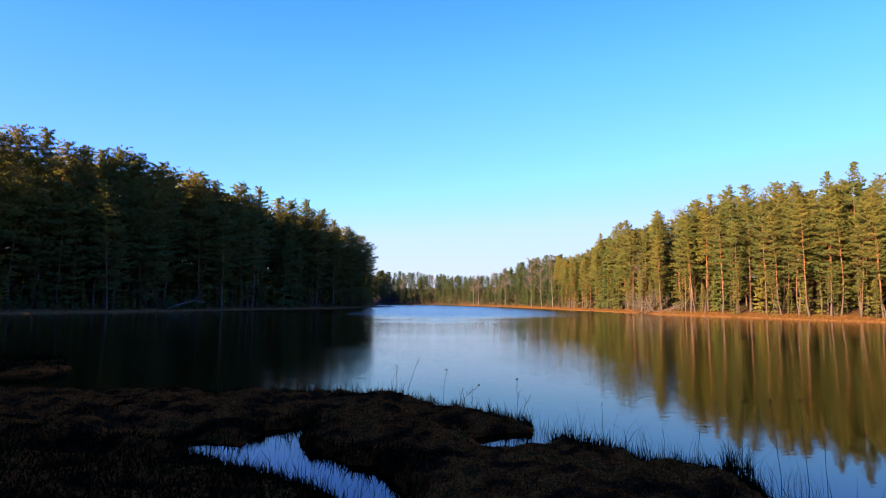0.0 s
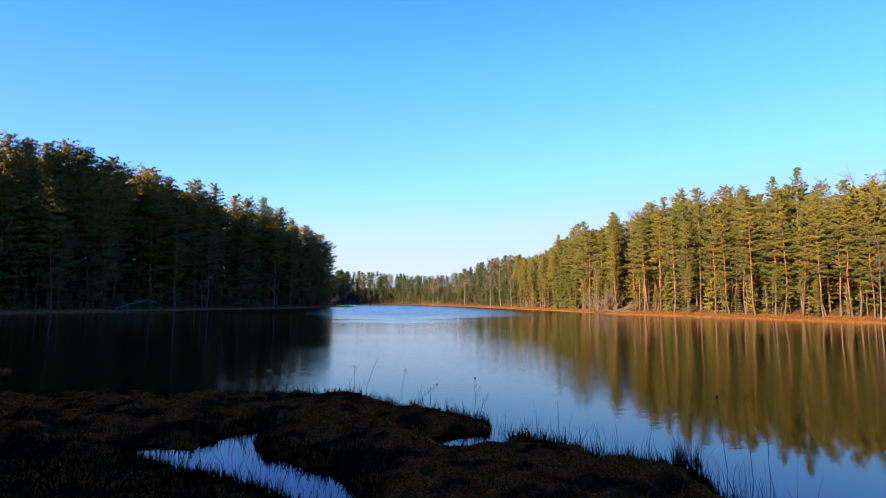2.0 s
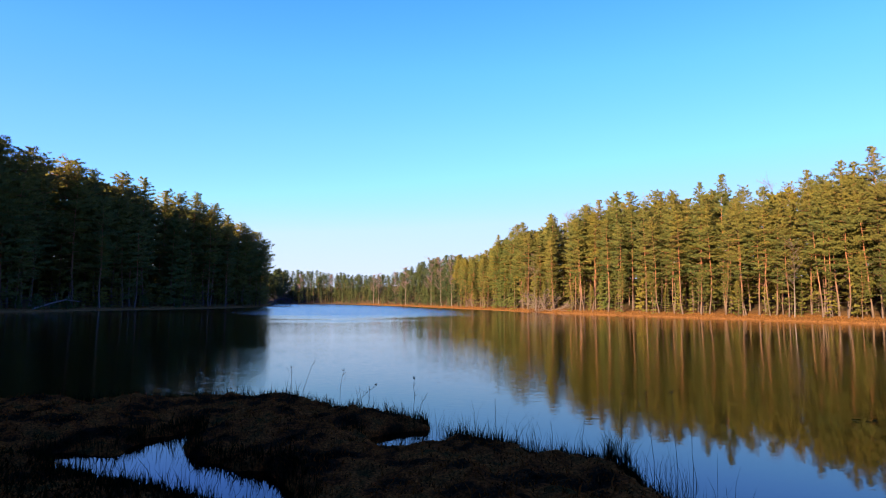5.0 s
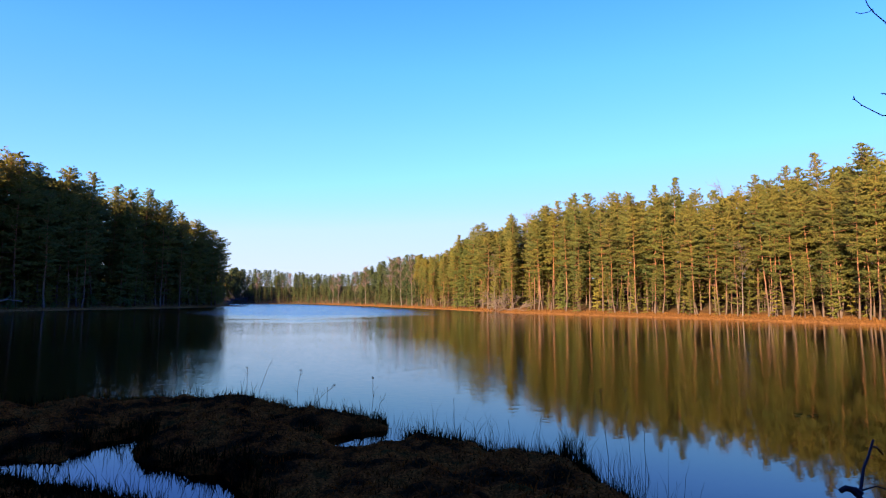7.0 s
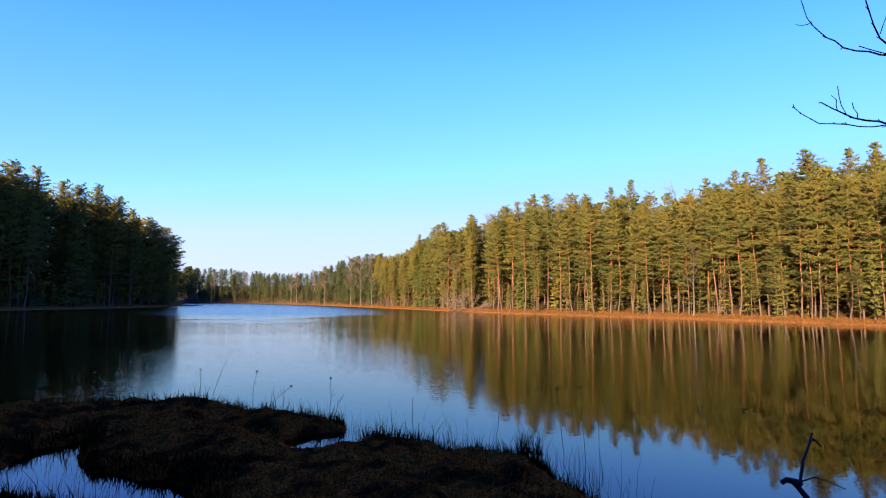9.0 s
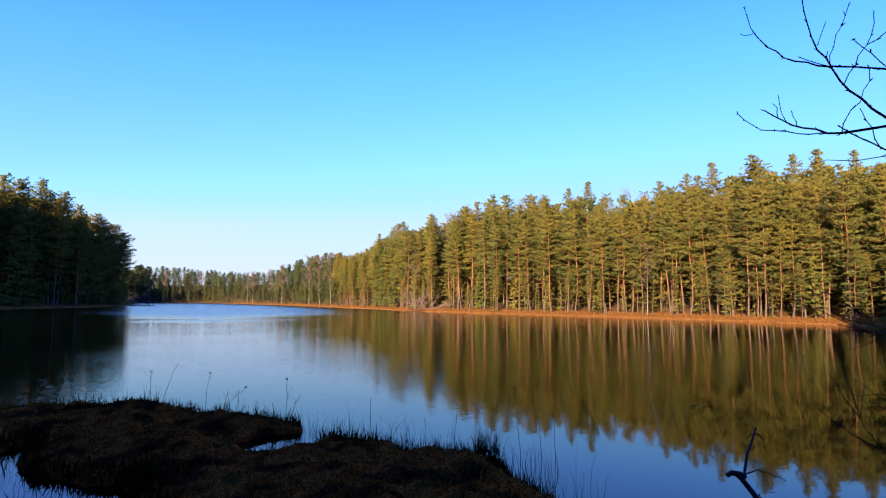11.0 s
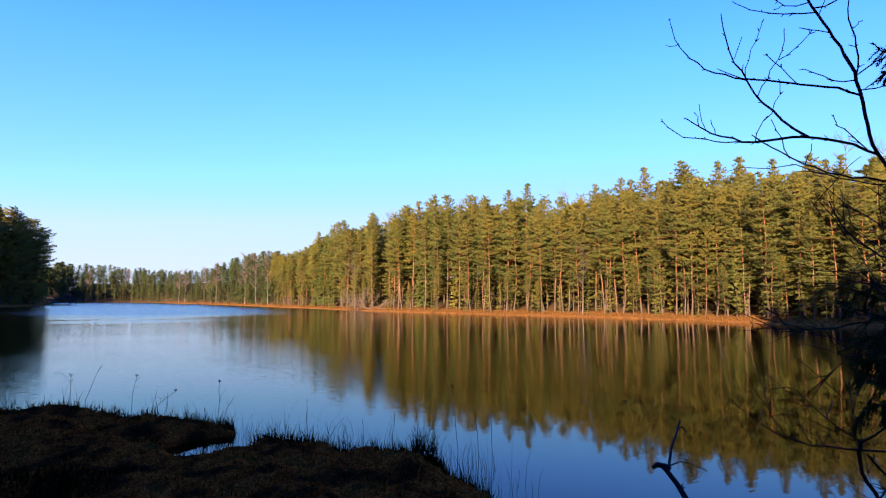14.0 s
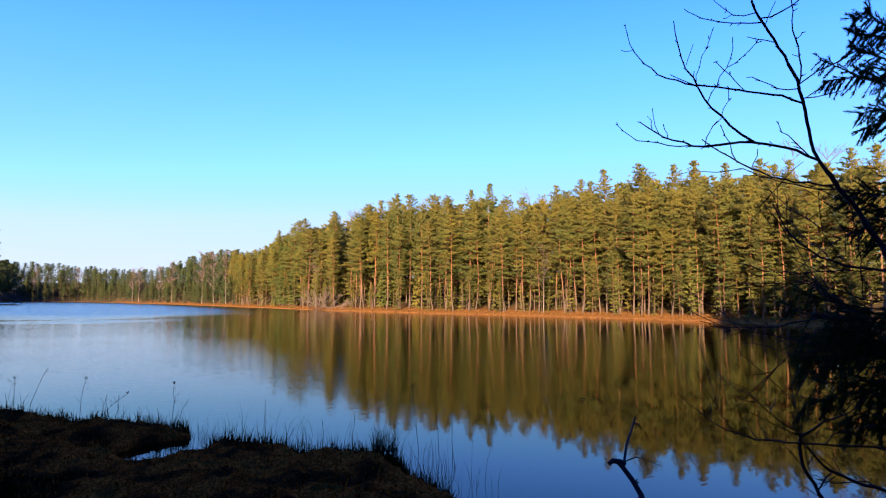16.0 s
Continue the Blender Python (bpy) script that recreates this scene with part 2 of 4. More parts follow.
# ---- building tools
def mesh(name, verts, faces, puff, mat=None, smooth=False):
    """A mesh from arrays; puff, where given before the material, is the way out of the tuft at each vertex."""
    if mat is None or isinstance(mat, bool):
        puff, mat, smooth = None, puff, bool(mat)
    me = bpy.data.meshes.new(name)
    v = np.asarray(verts, dtype=np.float32)
    if isinstance(faces, np.ndarray):
        k = faces.shape[1]
        me.vertices.add(len(v))
        me.vertices.foreach_set("co", v.ravel())
        me.loops.add(faces.size)
        me.loops.foreach_set("vertex_index", faces.ravel().astype(np.int32))
        me.polygons.add(len(faces))
        me.polygons.foreach_set("loop_start", np.arange(0, faces.size, k, dtype=np.int32))
        me.update(calc_edges=True)
    else:
        me.from_pydata(v.tolist(), [], faces)
    me.validate()
    if smooth:
        me.polygons.foreach_set("use_smooth", np.ones(len(me.polygons), dtype=bool))
    if puff is not None:
        me.attributes.new("puff", "FLOAT_VECTOR", "POINT").data.foreach_set("vector", np.asarray(puff, dtype=np.float32).ravel())
    me.materials.append(mat)
    return me


def part(name, me, parent, label=""):
    ob = new(name, me)
    ob.parent = parent
    return tagged(ob, label=label)


class Tubes:
    """Tapered round limbs gathered into one mesh."""

    def __init__(self):
        self.v, self.f, self.n = [], [], 0

    def add(self, points, radii, sides=5):
        p = np.asarray(points, dtype=float)
        r = np.asarray(radii, dtype=float)
        d = np.gradient(p, axis=0)
        d /= np.linalg.norm(d, axis=1)[:, None] + 1e-9
        ref = np.eye(3)[np.abs(d).max(axis=0).argmin()]
        s = np.cross(d, ref)
        s /= np.linalg.norm(s, axis=1)[:, None] + 1e-9
        u = np.cross(s, d)
        a = np.linspace(0, 2 * math.pi, sides, endpoint=False)
        ring = p[:, None] + r[:, None, None] * (np.cos(a)[None, :, None] * s[:, None] + np.sin(a)[None, :, None] * u[:, None])
        k = len(p)
        i = np.arange(k - 1)[:, None] * sides
        j = np.arange(sides)[None]
        j2 = (j + 1) % sides
        quads = np.stack([i + j, i + j2, i + sides + j2, i + sides + j], -1).reshape(-1, 4) + self.n
        self.v.append(ring.reshape(-1, 3))
        self.f.append(quads)
        self.n += k * sides

    def mesh(self, name, mat):
        return mesh(name, np.concatenate(self.v), np.concatenate(self.f), mat, True)


def sprays(centre, way, size, width, rng, puff):
    """Small pointed sprays of needles or leaves, each along its own way."""
    k = len(centre)
    way = way / (np.linalg.norm(way, axis=1)[:, None] + 1e-9)
    side = np.cross(way, rng.normal(size=(k, 3)))
    side /= np.linalg.norm(side, axis=1)[:, None] + 1e-9
    s = np.asarray(size)[:, None]
    w = s * width
    v = np.stack([centre - way * s * 0.4 - side * w, centre - way * s * 0.4 + side * w, centre + way * s * 0.6], 1).reshape(-1, 3)
    puff = puff / (np.linalg.norm(puff, axis=1)[:, None] + 1e-9)
    return v, np.arange(3 * k).reshape(-1, 3), np.repeat(puff, 3, axis=0)


def gather(lists):
    """Joins lists of vertices and quads."""
    v = np.concatenate([a for a, _ in lists])
    step = np.cumsum([0] + [len(a) for a, _ in lists[:-1]])
    return v, np.concatenate([f + s for (_, f), s in zip(lists, step)])


# ---- trees: each maker gives trunk and crown arrays for a tree of the height named
def pine_shape(seed, height=24.0, base=0.35, width=2.5, lean=0.0, fine=1.0, pointed=0.5, full=0.24):
    """A Scots pine: bare lower trunk with dead stubs, tiers of branches, each ending in flat tufts of needles."""
    rng = np.random.default_rng(seed)
    near = fine > 0.6
    t = Tubes()
    zs = np.linspace(0, height * 0.985, 9)
    bend = np.cumsum(rng.normal(0, 0.10, (9, 2)), 0)
    axis = np.c_[bend + lean * (zs[:, None] / height) ** 1.5 * np.array([[1.0, 0.3]]), zs]
    axis[0, :2] = 0
    t.add(axis, 0.0050 * height * (1 - zs / height * 0.9) * (1 + 0.5 * np.exp(-zs / 0.5)), 7 if near else 4)

    def on(z):
        return np.array([np.interp(z, zs, axis[:, 0]), np.interp(z, zs, axis[:, 1]), z])
    cs, ws, ss, ps = [], [], [], []

    def tuft(centre, radius, out, count, size):
        d = rng.normal(size=(count, 3))
        d /= np.linalg.norm(d, axis=1)[:, None] + 1e-9
        cs.append(centre + d * np.array([1.0, 1.0, 0.55]) * radius * rng.uniform(0.35, 1.0, (count, 1)))
        w = d * np.array([0.45, 0.45, 0.2]) + out * 0.75
        w[:, 2] += 0.35
        ws.append(w + rng.normal(0, 0.28, (count, 3)))
        ss.append(rng.uniform(0.7, 1.3, count) * size)
        ps.append(d * 0.6 + out * np.array([0.8, 0.8, 0]) + np.array([0, 0, 0.45]))
    z = height * base
    size = 0.26 if near else 0.40 / fine ** 0.5
    while z < height * 0.985:
        u = (z / height - base) / (1 - base)
        reach = width * np.interp(u, [0, 0.15, 0.4, 0.65, 0.85, 0.94, 1], [0.55, 0.85, 1.0, 0.95 - 0.25 * pointed, 0.72 - 0.37 * pointed, 0.48 - 0.33 * pointed, 0.22 - 0.20 * pointed])
        if u > 0.35 or rng.random() > 0.18:
            turn = rng.uniform(0, 2 * math.pi)
            several = (rng.integers(4, 6) + (u > 0.6)) if near else 3
            for q in range(several):
                a = turn + (q + rng.uniform(-0.4, 0.4)) * 2 * math.pi / several
                long = reach * rng.uniform(0.5, 1.22) + 0.1
                rise = np.interp(u, [0, 0.5, 0.85, 1], [-0.14, 0.08, 0.26, 0.55]) + rng.normal(0, 0.20)
                out = np.array([math.cos(a), math.sin(a), rise])
                across = np.array([-math.sin(a), math.cos(a), 0])
                root = on(min(z + rng.uniform(-0.5, 0.5) * (1 - 0.6 * u), height * 0.98))
                tip = root + out * long
                if near and q < 2:
                    t.add([root, root + out * long * 0.5 + np.array([0, 0, -0.06 * long]), tip], [0.010 * long + 0.012, 0.007 * long + 0.008, 0.005], 3)
                tufts = max(3, int(round(3.2 * long + 1))) if near else 2
                for f in np.linspace(0.36 if u < 0.8 else 0.15, 1.0, tufts):
                    c = root + (tip - root) * f + across * rng.normal(0, 0.26) * long * f
                    c[2] += rng.normal(0.05, 0.07) + 0.10 * long * f * f
                    tuft(c, (0.20 + 0.10 * long * (1.2 - 0.5 * f) + 0.06 * (not near)) * rng.uniform(0.8, 1.25), out, int((7 + 3 * (f > 0.7)) if near else 5 + 12 * fine), size * (0.85 + 0.25 * min(1, long / 2)))
        z += rng.uniform(0.55, 0.95) * (1 - 0.42 * u) * (1 if near else 1.8 if fine < 0.3 else 1.3)
    # the close leader at the top
    top = on(height * 0.985)
    for h in np.linspace(0, 1, 5 if near else 2):
        tuft(top + np.array([0, 0, h * 1.2 - 1.0]), 0.34 - 0.26 * h, np.array([0, 0, 1.0]), 14 - int(8 * h), size * (0.9 - 0.3 * h))
    # bare dead stubs below the crown
    if near:
        for q in range(12):
            zz = rng.uniform(0.10, base + 0.05) * height
            a, long = rng.uniform(0, 2 * math.pi), rng.uniform(0.5, 1.8)
            root = on(zz)
            t.add([root, root + np.array([math.cos(a), math.sin(a), -0.1]) * long * 0.6, root + np.array([math.cos(a), math.sin(a), 0.05]) * long], [0.03, 0.02, 0.006], 3)
    crown = sprays(np.concatenate(cs), np.concatenate(ws), np.concatenate(ss), full if near else 0.33, rng, np.concatenate(ps))
    return (np.concatenate(t.v), np.concatenate(t.f)), crown


def spruce_shape(seed, height=20.0, base=0.06, width=2.6, fine=1.0):
    rng = np.random.default_rng(seed)
    t = Tubes()
    zs = np.linspace(0, height, 6)
    t.add(np.c_[zs * 0, zs * 0, zs], 0.009 * height * (1.03 - zs / height), 5)
    cs, ws, ss, ps = [], [], [], []
    z = height * base
    while z < height:
        u = 1 - (z / height - base) / (1 - base)
        for q in range(5 if fine > 0.6 else 4):
            a = rng.uniform(0, 2 * math.pi)
            long = (width * u ** 0.62 + 0.10) * rng.uniform(0.65, 1.1)
            out = np.array([math.cos(a), math.sin(a), 0.35 - 0.6 * u])
            across = np.array([-math.sin(a), math.cos(a), 0])
            k = max(3, int(round((5 + 8.5 * long) * fine)))
            f = rng.uniform(0.15, 1.0, k)
            c = np.array([0, 0, z]) + f[:, None] * out * long + across * (rng.normal(0, 0.2, k) * long * f)[:, None]
            c[:, 2] -= rng.uniform(0, 0.25, k)
            w = out * 0.8 + across * rng.normal(0, 0.5, k)[:, None] + rng.normal(0, 0.2, (k, 3))
            w[:, 2] -= 0.35 * u
            cs.append(c)
            ws.append(w)
            ss.append(rng.uniform(0.30, 0.55, k) * (1.0 if fine > 0.6 else 1.25))
            ps.append(np.array([out[0], out[1], 0.5]) + rng.normal(0, 0.35, (k, 3)))
        z += (0.42 if fine > 0.6 else 0.7) * (0.5 + u * 0.7)
    crown = sprays(np.concatenate(cs), np.concatenate(ws), np.concatenate(ss), 0.24, rng, np.concatenate(ps))
    return (np.concatenate(t.v), np.concatenate(t.f)), crown


def bare_shape(seed, height=20.0, spread=0.28, first=0.35, twigs=9, thick=1.0):
    """A leafless birch or shrub: trunk, limbs and a haze of fine twigs."""
    rng = np.random.default_rng(seed)
    t, fine = Tubes(), Tubes()
    zs = np.linspace(0, height, 7)
    axis = np.c_[np.cumsum(rng.normal(0, 0.12, (7, 2)), 0), zs]
    t.add(axis, 0.007 * height * (1.04 - zs / height), 6)
    for q in range(26):
        z = rng.uniform(first, 0.97) * height
        a = rng.uniform(0, 2 * math.pi)
        long = (1 - (z / height - first) * 0.9) * spread * height * rng.uniform(0.5, 1)
        root = np.array([np.interp(z, zs, axis[:, 0]), np.interp(z, zs, axis[:, 1]), z])
        out = np.array([math.cos(a), math.sin(a), rng.uniform(0.9, 1.6)])
        out /= np.linalg.norm(out)
        tip = root + out * long
        t.add([root, root + out * long * 0.5 + rng.normal(0, 0.08, 3), tip], [0.02 + 0.008 * long, 0.012 + 0.005 * long, 0.006], 3)
        for s in range(twigs):
            f = rng.uniform(0.25, 1)
            st = root + (tip - root) * f
            d = out + rng.normal(0, 0.5, 3)
            e = st + d * rng.uniform(0.4, 1.3) * (height / 20)
            fine.add([st, (st + e) / 2 + rng.normal(0, 0.05, 3), e], [0.014 * thick, 0.011 * thick, 0.006 * thick], 3)
    return (np.concatenate(t.v), np.concatenate(t.f)), (np.concatenate(fine.v), np.concatenate(fine.f))


def tree(name, shape, bark, leaf, label, category, group="", crown="crown"):
    ob = tagged(new(name), label, category, group)
    part("trunk", mesh("trunk", *shape[0], bark, True), ob)
    tagged(part(crown, mesh(crown, *shape[1], leaf), ob), kind="stuff" if crown == "twig_crown" else "")
    return ob


# ---- the lake's plan, by bearing from the standing place (degrees, metres)
SHORE = [(-180, 6), (-120, 8), (-95, 30), (-75, 85), (-50, 118), (-37, 123), (-29, 130), (-20, 146), (-14, 165), (-10, 184), (-7.5, 208),
         (-6.6, 226), (-6.3, 376), (-4.9, 381), (-3.0, 384), (-1, 385), (1.2, 345), (3.5, 300), (6.4, 254), (9, 216), (12, 182), (15, 160), (17, 146), (21, 130),
         (26.4, 115), (32, 106), (37, 99), (43, 93), (48, 88), (53, 83), (58, 79), (68, 70), (80, 55), (95, 28), (120, 8), (180, 6)]
SKYLINE = [(-60, 11.5), (-37, 12.6), (-34, 13.0), (-28, 12.4), (-24, 11.4), (-17.7, 10.2), (-14, 9.3), (-11.5, 8.5), (-9.6, 7.2), (-8, 6.1), (-7, 5.0), (-6.2, 2.7),
           (-3.5, 2.7), (-0.8, 2.5), (3.0, 2.28), (4.8, 2.5), (6.4, 3.15), (8.1, 3.85), (9.7, 4.2), (11.9, 4.55), (13.5, 5.0), (14.3, 5.5), (15, 6.3), (17.6, 7.1), (20.2, 8.1),
           (24.5, 9.4), (29, 10.1), (35, 10.5), (41.7, 10.7), (46.6, 11.9), (53, 12.3), (60, 12.3), (90, 13)]


def shore(az):
    return np.interp(az, [a for a, _ in SHORE], [d for _, d in SHORE])


def skyline(az):
    return np.interp(az, [a for a, _ in SKYLINE], [e for _, e in SKYLINE])


def land(off, az):
    """Height of the land at a way behind the shore: a low sedge bank, then a gentle rise."""
    hill = np.interp(az, [-60, -30, -12, -9, -7, -6.2, -4.5, 12, 40], [17, 14, 7, 1.5, 0, 0, 11, 9, 8])
    return np.interp(off, [-30, -4, -0.1, 0.15, 0.8, 4, 9, 40, 200, 4000], [-2.5, -0.7, -0.1, 0.15, 0.24, 0.50, 0.85, 1.2, 1.5, 1.6]) + hill * np.interp(off, [9, 60, 300], [0, 1, 1.2])


def wave(az):
    """How far the shoreline strays from its plan."""
    k = np.minimum(1, shore(az) / 90)
    return k * (0.7 * np.sin(az * 1.9 + 0.4) * np.sin(az * 0.53) + 0.4 * np.sin(az * 4.7 + 1.1))


def ground_at(az, d):
    return land(d - shore(az) - wave(az), az)


def polar(az, d, z=0.0):
    a = radians(az)
    return Vector((d * math.sin(a), d * math.cos(a), z))


# ---- ground: one sheet to the horizon
azs = np.concatenate([np.arange(-180, -60, 4.0), np.arange(-60, 75, 0.5), np.arange(75, 180, 4.0)])
offs = np.array([-400, -120, -30, -10, -4, -1.5, -0.3, 0, 0.3, 0.8, 1.6, 2.8, 4, 6, 9, 14, 22, 34, 50, 90, 200, 500, 1500, 4000])
gv, ga = [], []
for a in azs:
    s = float(shore(a))
    wob = float(wave(a))
    for o in offs:
        d = max(0.5 + 0.01 * (o + 400), s + o + wob) if o > -350 else 0.4
        z = float(land(o, a)) + (0.06 * noise.noise((a * 2, o * 0.3, 7)) if o > 0.5 else 0)
        if o < -10 and d < 40:
            z = -0.8
        if abs(a) > 118 or s < 10:
            z = min(z, 1.0) if o < 20 else z
        p = polar(a, d, z)
        gv.append(p)
        ga.append(float(np.interp(o, [-1, 0, 6, 12], [1, 1, 1, 0]) * np.interp(a, [-7, 0.5, 3], [0.05, 0.1, 0.8])) if abs(a) < 7 else float(np.interp(o, [-1, 0, 6, 12], [1, 1, 1, 0])))
m, k = len(azs), len(offs)
gf = [((i * k) + j, (i * k) + j + 1, ((i + 1) % m) * k + j + 1, ((i + 1) % m) * k + j) for i in range(m) for j in range(k - 1)]
gm = mesh("ground", [tuple(p) for p in gv], gf, FLOOR, True)
gm.attributes.new("sedge", "FLOAT", "POINT").data.foreach_set("value", np.array(ga, dtype=np.float32))
tagged(new("ground", gm), "forest floor and sedge-lined shore round the lake", "ground", kind="structure")

# ---- water
wr = 620.0
wm = mesh("water", [(-wr, -60, 0), (wr, -60, 0), (wr, wr, 0), (-wr, wr, 0)], [(0, 1, 2, 3)], WATER)
tagged(new("water", wm), "still dark lake water with light ripples mirroring the forest", "water", kind="structure")

# ---- the near bog bank, cut by a winding pool
BANK = [(-40, 14), (-24, 14.6), (-13, 15.3), (-7, 15.8), (-2.6, 15.8), (-1.1, 15.2), (0.2, 14.0), (1.25, 12.7), (1.75, 12.1), (1.6, 11.7), (1.0, 11.6), (0.45, 11.4), (0.6, 10.75), (1.3, 10.65),
        (1.75, 10.8), (2.3, 10.7), (3.1, 10.1), (3.6, 9.2), (4.1, 8.5), (4.2, 7.4), (4.3, 6.5), (4.1, 5.4), (4.2, 3.4), (5, 1.5), (9, 0), (16, -2), (16, -8), (-40, -8)]
POOL = [(-4.72, 10.85), (-4.64, 11.15), (-4.41, 11.06), (-4.07, 10.75), (-3.64, 10.68), (-3.51, 10.87), (-3.52, 11.95), (-3.2, 12.05), (-2.8, 12.6), (-2.70, 11.7), (-2.66, 10.95), (-2.38, 10.42), (-2.08, 10.1), (-1.82, 9.98), (-1.5, 9.5),
        (-1.05, 9.42), (-0.74, 8.7), (-0.49, 8.05), (-0.45, 7.0), (-0.5, 6.0), (-1.0, 6.0), (-1.15, 7.0), (-1.24, 7.71), (-1.6, 8.09), (-1.95, 8.58), (-2.57, 9.05), (-2.88, 9.23), (-3.43, 9.54), (-4.22, 10.1)]


def bent(x, y):
    """Uneven edges: the plan's smooth lines swayed a little."""
    return x + 0.12 * np.sin(2.3 * y + 1.1 * x) + 0.05 * np.sin(7.1 * x + 3.0 * y), y + 0.12 * np.sin(2.7 * x + 0.6) + 0.05 * np.sin(6.3 * x - 4.0 * y)


def depth_inside(corners, x, y):
    """Signed distance into an outline: positive inside."""
    best = np.full(x.shape, 1e9)
    inside = np.zeros(x.shape, dtype=bool)
    for (ax, ay), (bx, by) in zip(corners, corners[1:] + corners[:1]):
        ex, ey = bx - ax, by - ay
        t = np.clip(((x - ax) * ex + (y - ay) * ey) / (ex * ex + ey * ey), 0, 1)
        best = np.minimum(best, np.hypot(x - ax - t * ex, y - ay - t * ey))
        if ay != by:
            inside ^= ((ay > y) != (by > y)) & (x < (bx - ax) * (y - ay) / (by - ay) + ax)
    return np.where(inside, best, -best)


def bank_reach(x, y):
    """Signed distance into the bank: positive on land."""
    wx, wy = bent(x, y)
    frayed = 0.03 * np.sin(9.0 * x + 5.0 * y) + 0.02 * np.sin(17.0 * x - 11.0 * y)
    reach = np.minimum(depth_inside(BANK, wx, wy), frayed - depth_inside(POOL, x, y))
    islet = 2.2 - np.hypot((x + 17.2) / 1.6, y - 21.5)
    return np.maximum(reach, islet)


def lumps(x, y, scale, seed):
    """Smooth value noise on arrays."""
    rng = np.random.default_rng(seed)
    g = rng.uniform(-1, 1, (128, 128))
    u, w = x * scale + 57.3, y * scale + 31.7
    i, j = np.floor(u).astype(int), np.floor(w).astype(int)
    f, h = u - i, w - j
    f, h = f * f * (3 - 2 * f), h * h * (3 - 2 * h)
    i0, i1, j0, j1 = i % 128, (i + 1) % 128, j % 128, (j + 1) % 128
    return (g[i0, j0] * (1 - f) + g[i1, j0] * f) * (1 - h) + (g[i0, j1] * (1 - f) + g[i1, j1] * f) * h


def bank_height(x, y):
    r = bank_reach(x, y)
    edge = np.interp(r, [-1.5, -0.25, -0.05, 0.05, 0.22, 0.7, 3], [-0.7, -0.4, -0.15, 0.10, 0.21, 0.27, 0.30])
    rise = np.interp(y, [-8, 0, 5, 8], [0.75, 0.7, 0.2, 0.0])
    bumps = 0.07 * lumps(x, y, 0.9, 1) + 0.07 * lumps(x, y, 2.1, 2) + 0.05 * lumps(x, y, 5.0, 3) + 0.025 * lumps(x, y, 12.0, 4)
    pool_line = np.interp(x, [-8, -4.6, -3, -1.75, -0.95, -0.6], [10.6, 10.4, 10.0, 9.1, 8.0, 6.4])
    low = np.clip((pool_line - y) / 0.3, 0, 1) * np.clip((-0.4 - x) / 0.3, 0, 1) * np.clip((x + 9) / 3, 0, 1) * np.clip((y - 5.5) / 1.5, 0, 1)
    low = np.maximum(low, np.exp(-(((x - 1.3) / 0.72) ** 4 + ((y - 10.5) / 0.7) ** 2)))
    low = np.maximum(low, 0.8 * np.exp(-(((x + 4.2) / 1.5) ** 4 + ((y - 10.95) / 0.75) ** 4)))
    edge = np.where(r > 0, edge * (1 - 0.93 * low), edge)
    bumps = bumps * (1 - 0.85 * low)
    return edge + np.where(r > 0, rise * np.minimum(1, r / 1.5), 0) + bumps * np.clip((r + 0.1) / 0.35, 0, 1)


xs = np.concatenate([np.arange(-40, -14, 0.25), np.arange(-14, 5.5, 0.075), np.arange(5.5, 16, 0.3)])
ys = np.concatenate([np.arange(-8, 5, 0.3), np.arange(5, 16.4, 0.075), np.arange(16.4, 26, 0.25)])
X, Y = np.meshgrid(xs, ys, indexing="ij")
Z = bank_height(X, Y)
idx = np.arange(X.size).reshape(X.shape)
bf = np.stack([idx[:-1, :-1], idx[1:, :-1], idx[1:, 1:], idx[:-1, 1:]], -1).reshape(-1, 4)
bz = Z.ravel()[bf].max(1) > -0.5
bm_ = mesh("bog_bank", np.c_[X.ravel(), Y.ravel(), Z.ravel()], bf[bz], MOSS, True)
tagged(new("bog_bank", bm_), "brown mossy bog bank with a narrow winding pool, in shade", "ground", kind="structure")

# ---- woods
rng = np.random.default_rng(11)
PINE_LABEL = "tall Scots pine with orange upper trunk on the lake shore"
def pine_kinds(rows, label, full=0.24):
    return [tree("pine_tree", pine_shape(s, 24, b_, w_, l_, 1.0, p_, full), BARK, PINE, label, "tree", "pines round the lake") for s, b_, w_, l_, p_ in rows]


pines = pine_kinds(((1, 0.24, 2.4, 0.3, 0.8), (2, 0.30, 2.6, -0.5, 0.5), (4, 0.36, 2.6, 0.8, 0.4), (6, 0.26, 2.6, 0.4, 0.8), (8, 0.18, 2.4, 0.1, 0.9)), PINE_LABEL)
tall_pines = pine_kinds(((3, 0.38, 2.7, 0.5, 0.4), (5, 0.32, 2.5, -0.4, 0.6), (7, 0.44, 2.8, -0.7, 0.3), (13, 0.36, 2.4, 0.6, 0.7)), "tall Scots pine with a long bare sunlit trunk on the shore")
pointed_pines = pine_kinds(((14, 0.18, 2.8, 0.2, 1.0), (15, 0.14, 2.6, -0.2, 1.0), (16, 0.22, 3.0, 0.1, 0.9)), "Scots pine with a pointed crown and low branches")
broad = pine_kinds(((9, 0.16, 2.9, 1.0, 0.25), (10, 0.22, 3.1, -0.7, 0.1), (12, 0.10, 2.8, 0.8, 0.45), (17, 0.20, 2.8, 1.3, 0.3)), "broad-crowned Scots pine on the shaded lake shore", 0.27)
bushy = pine_kinds(((18, 0.05, 3.2, 0.0, 0.15), (19, 0.08, 3.0, 0.2, 0.25)), "Scots pine branched to the ground on the shaded shore", 0.34)
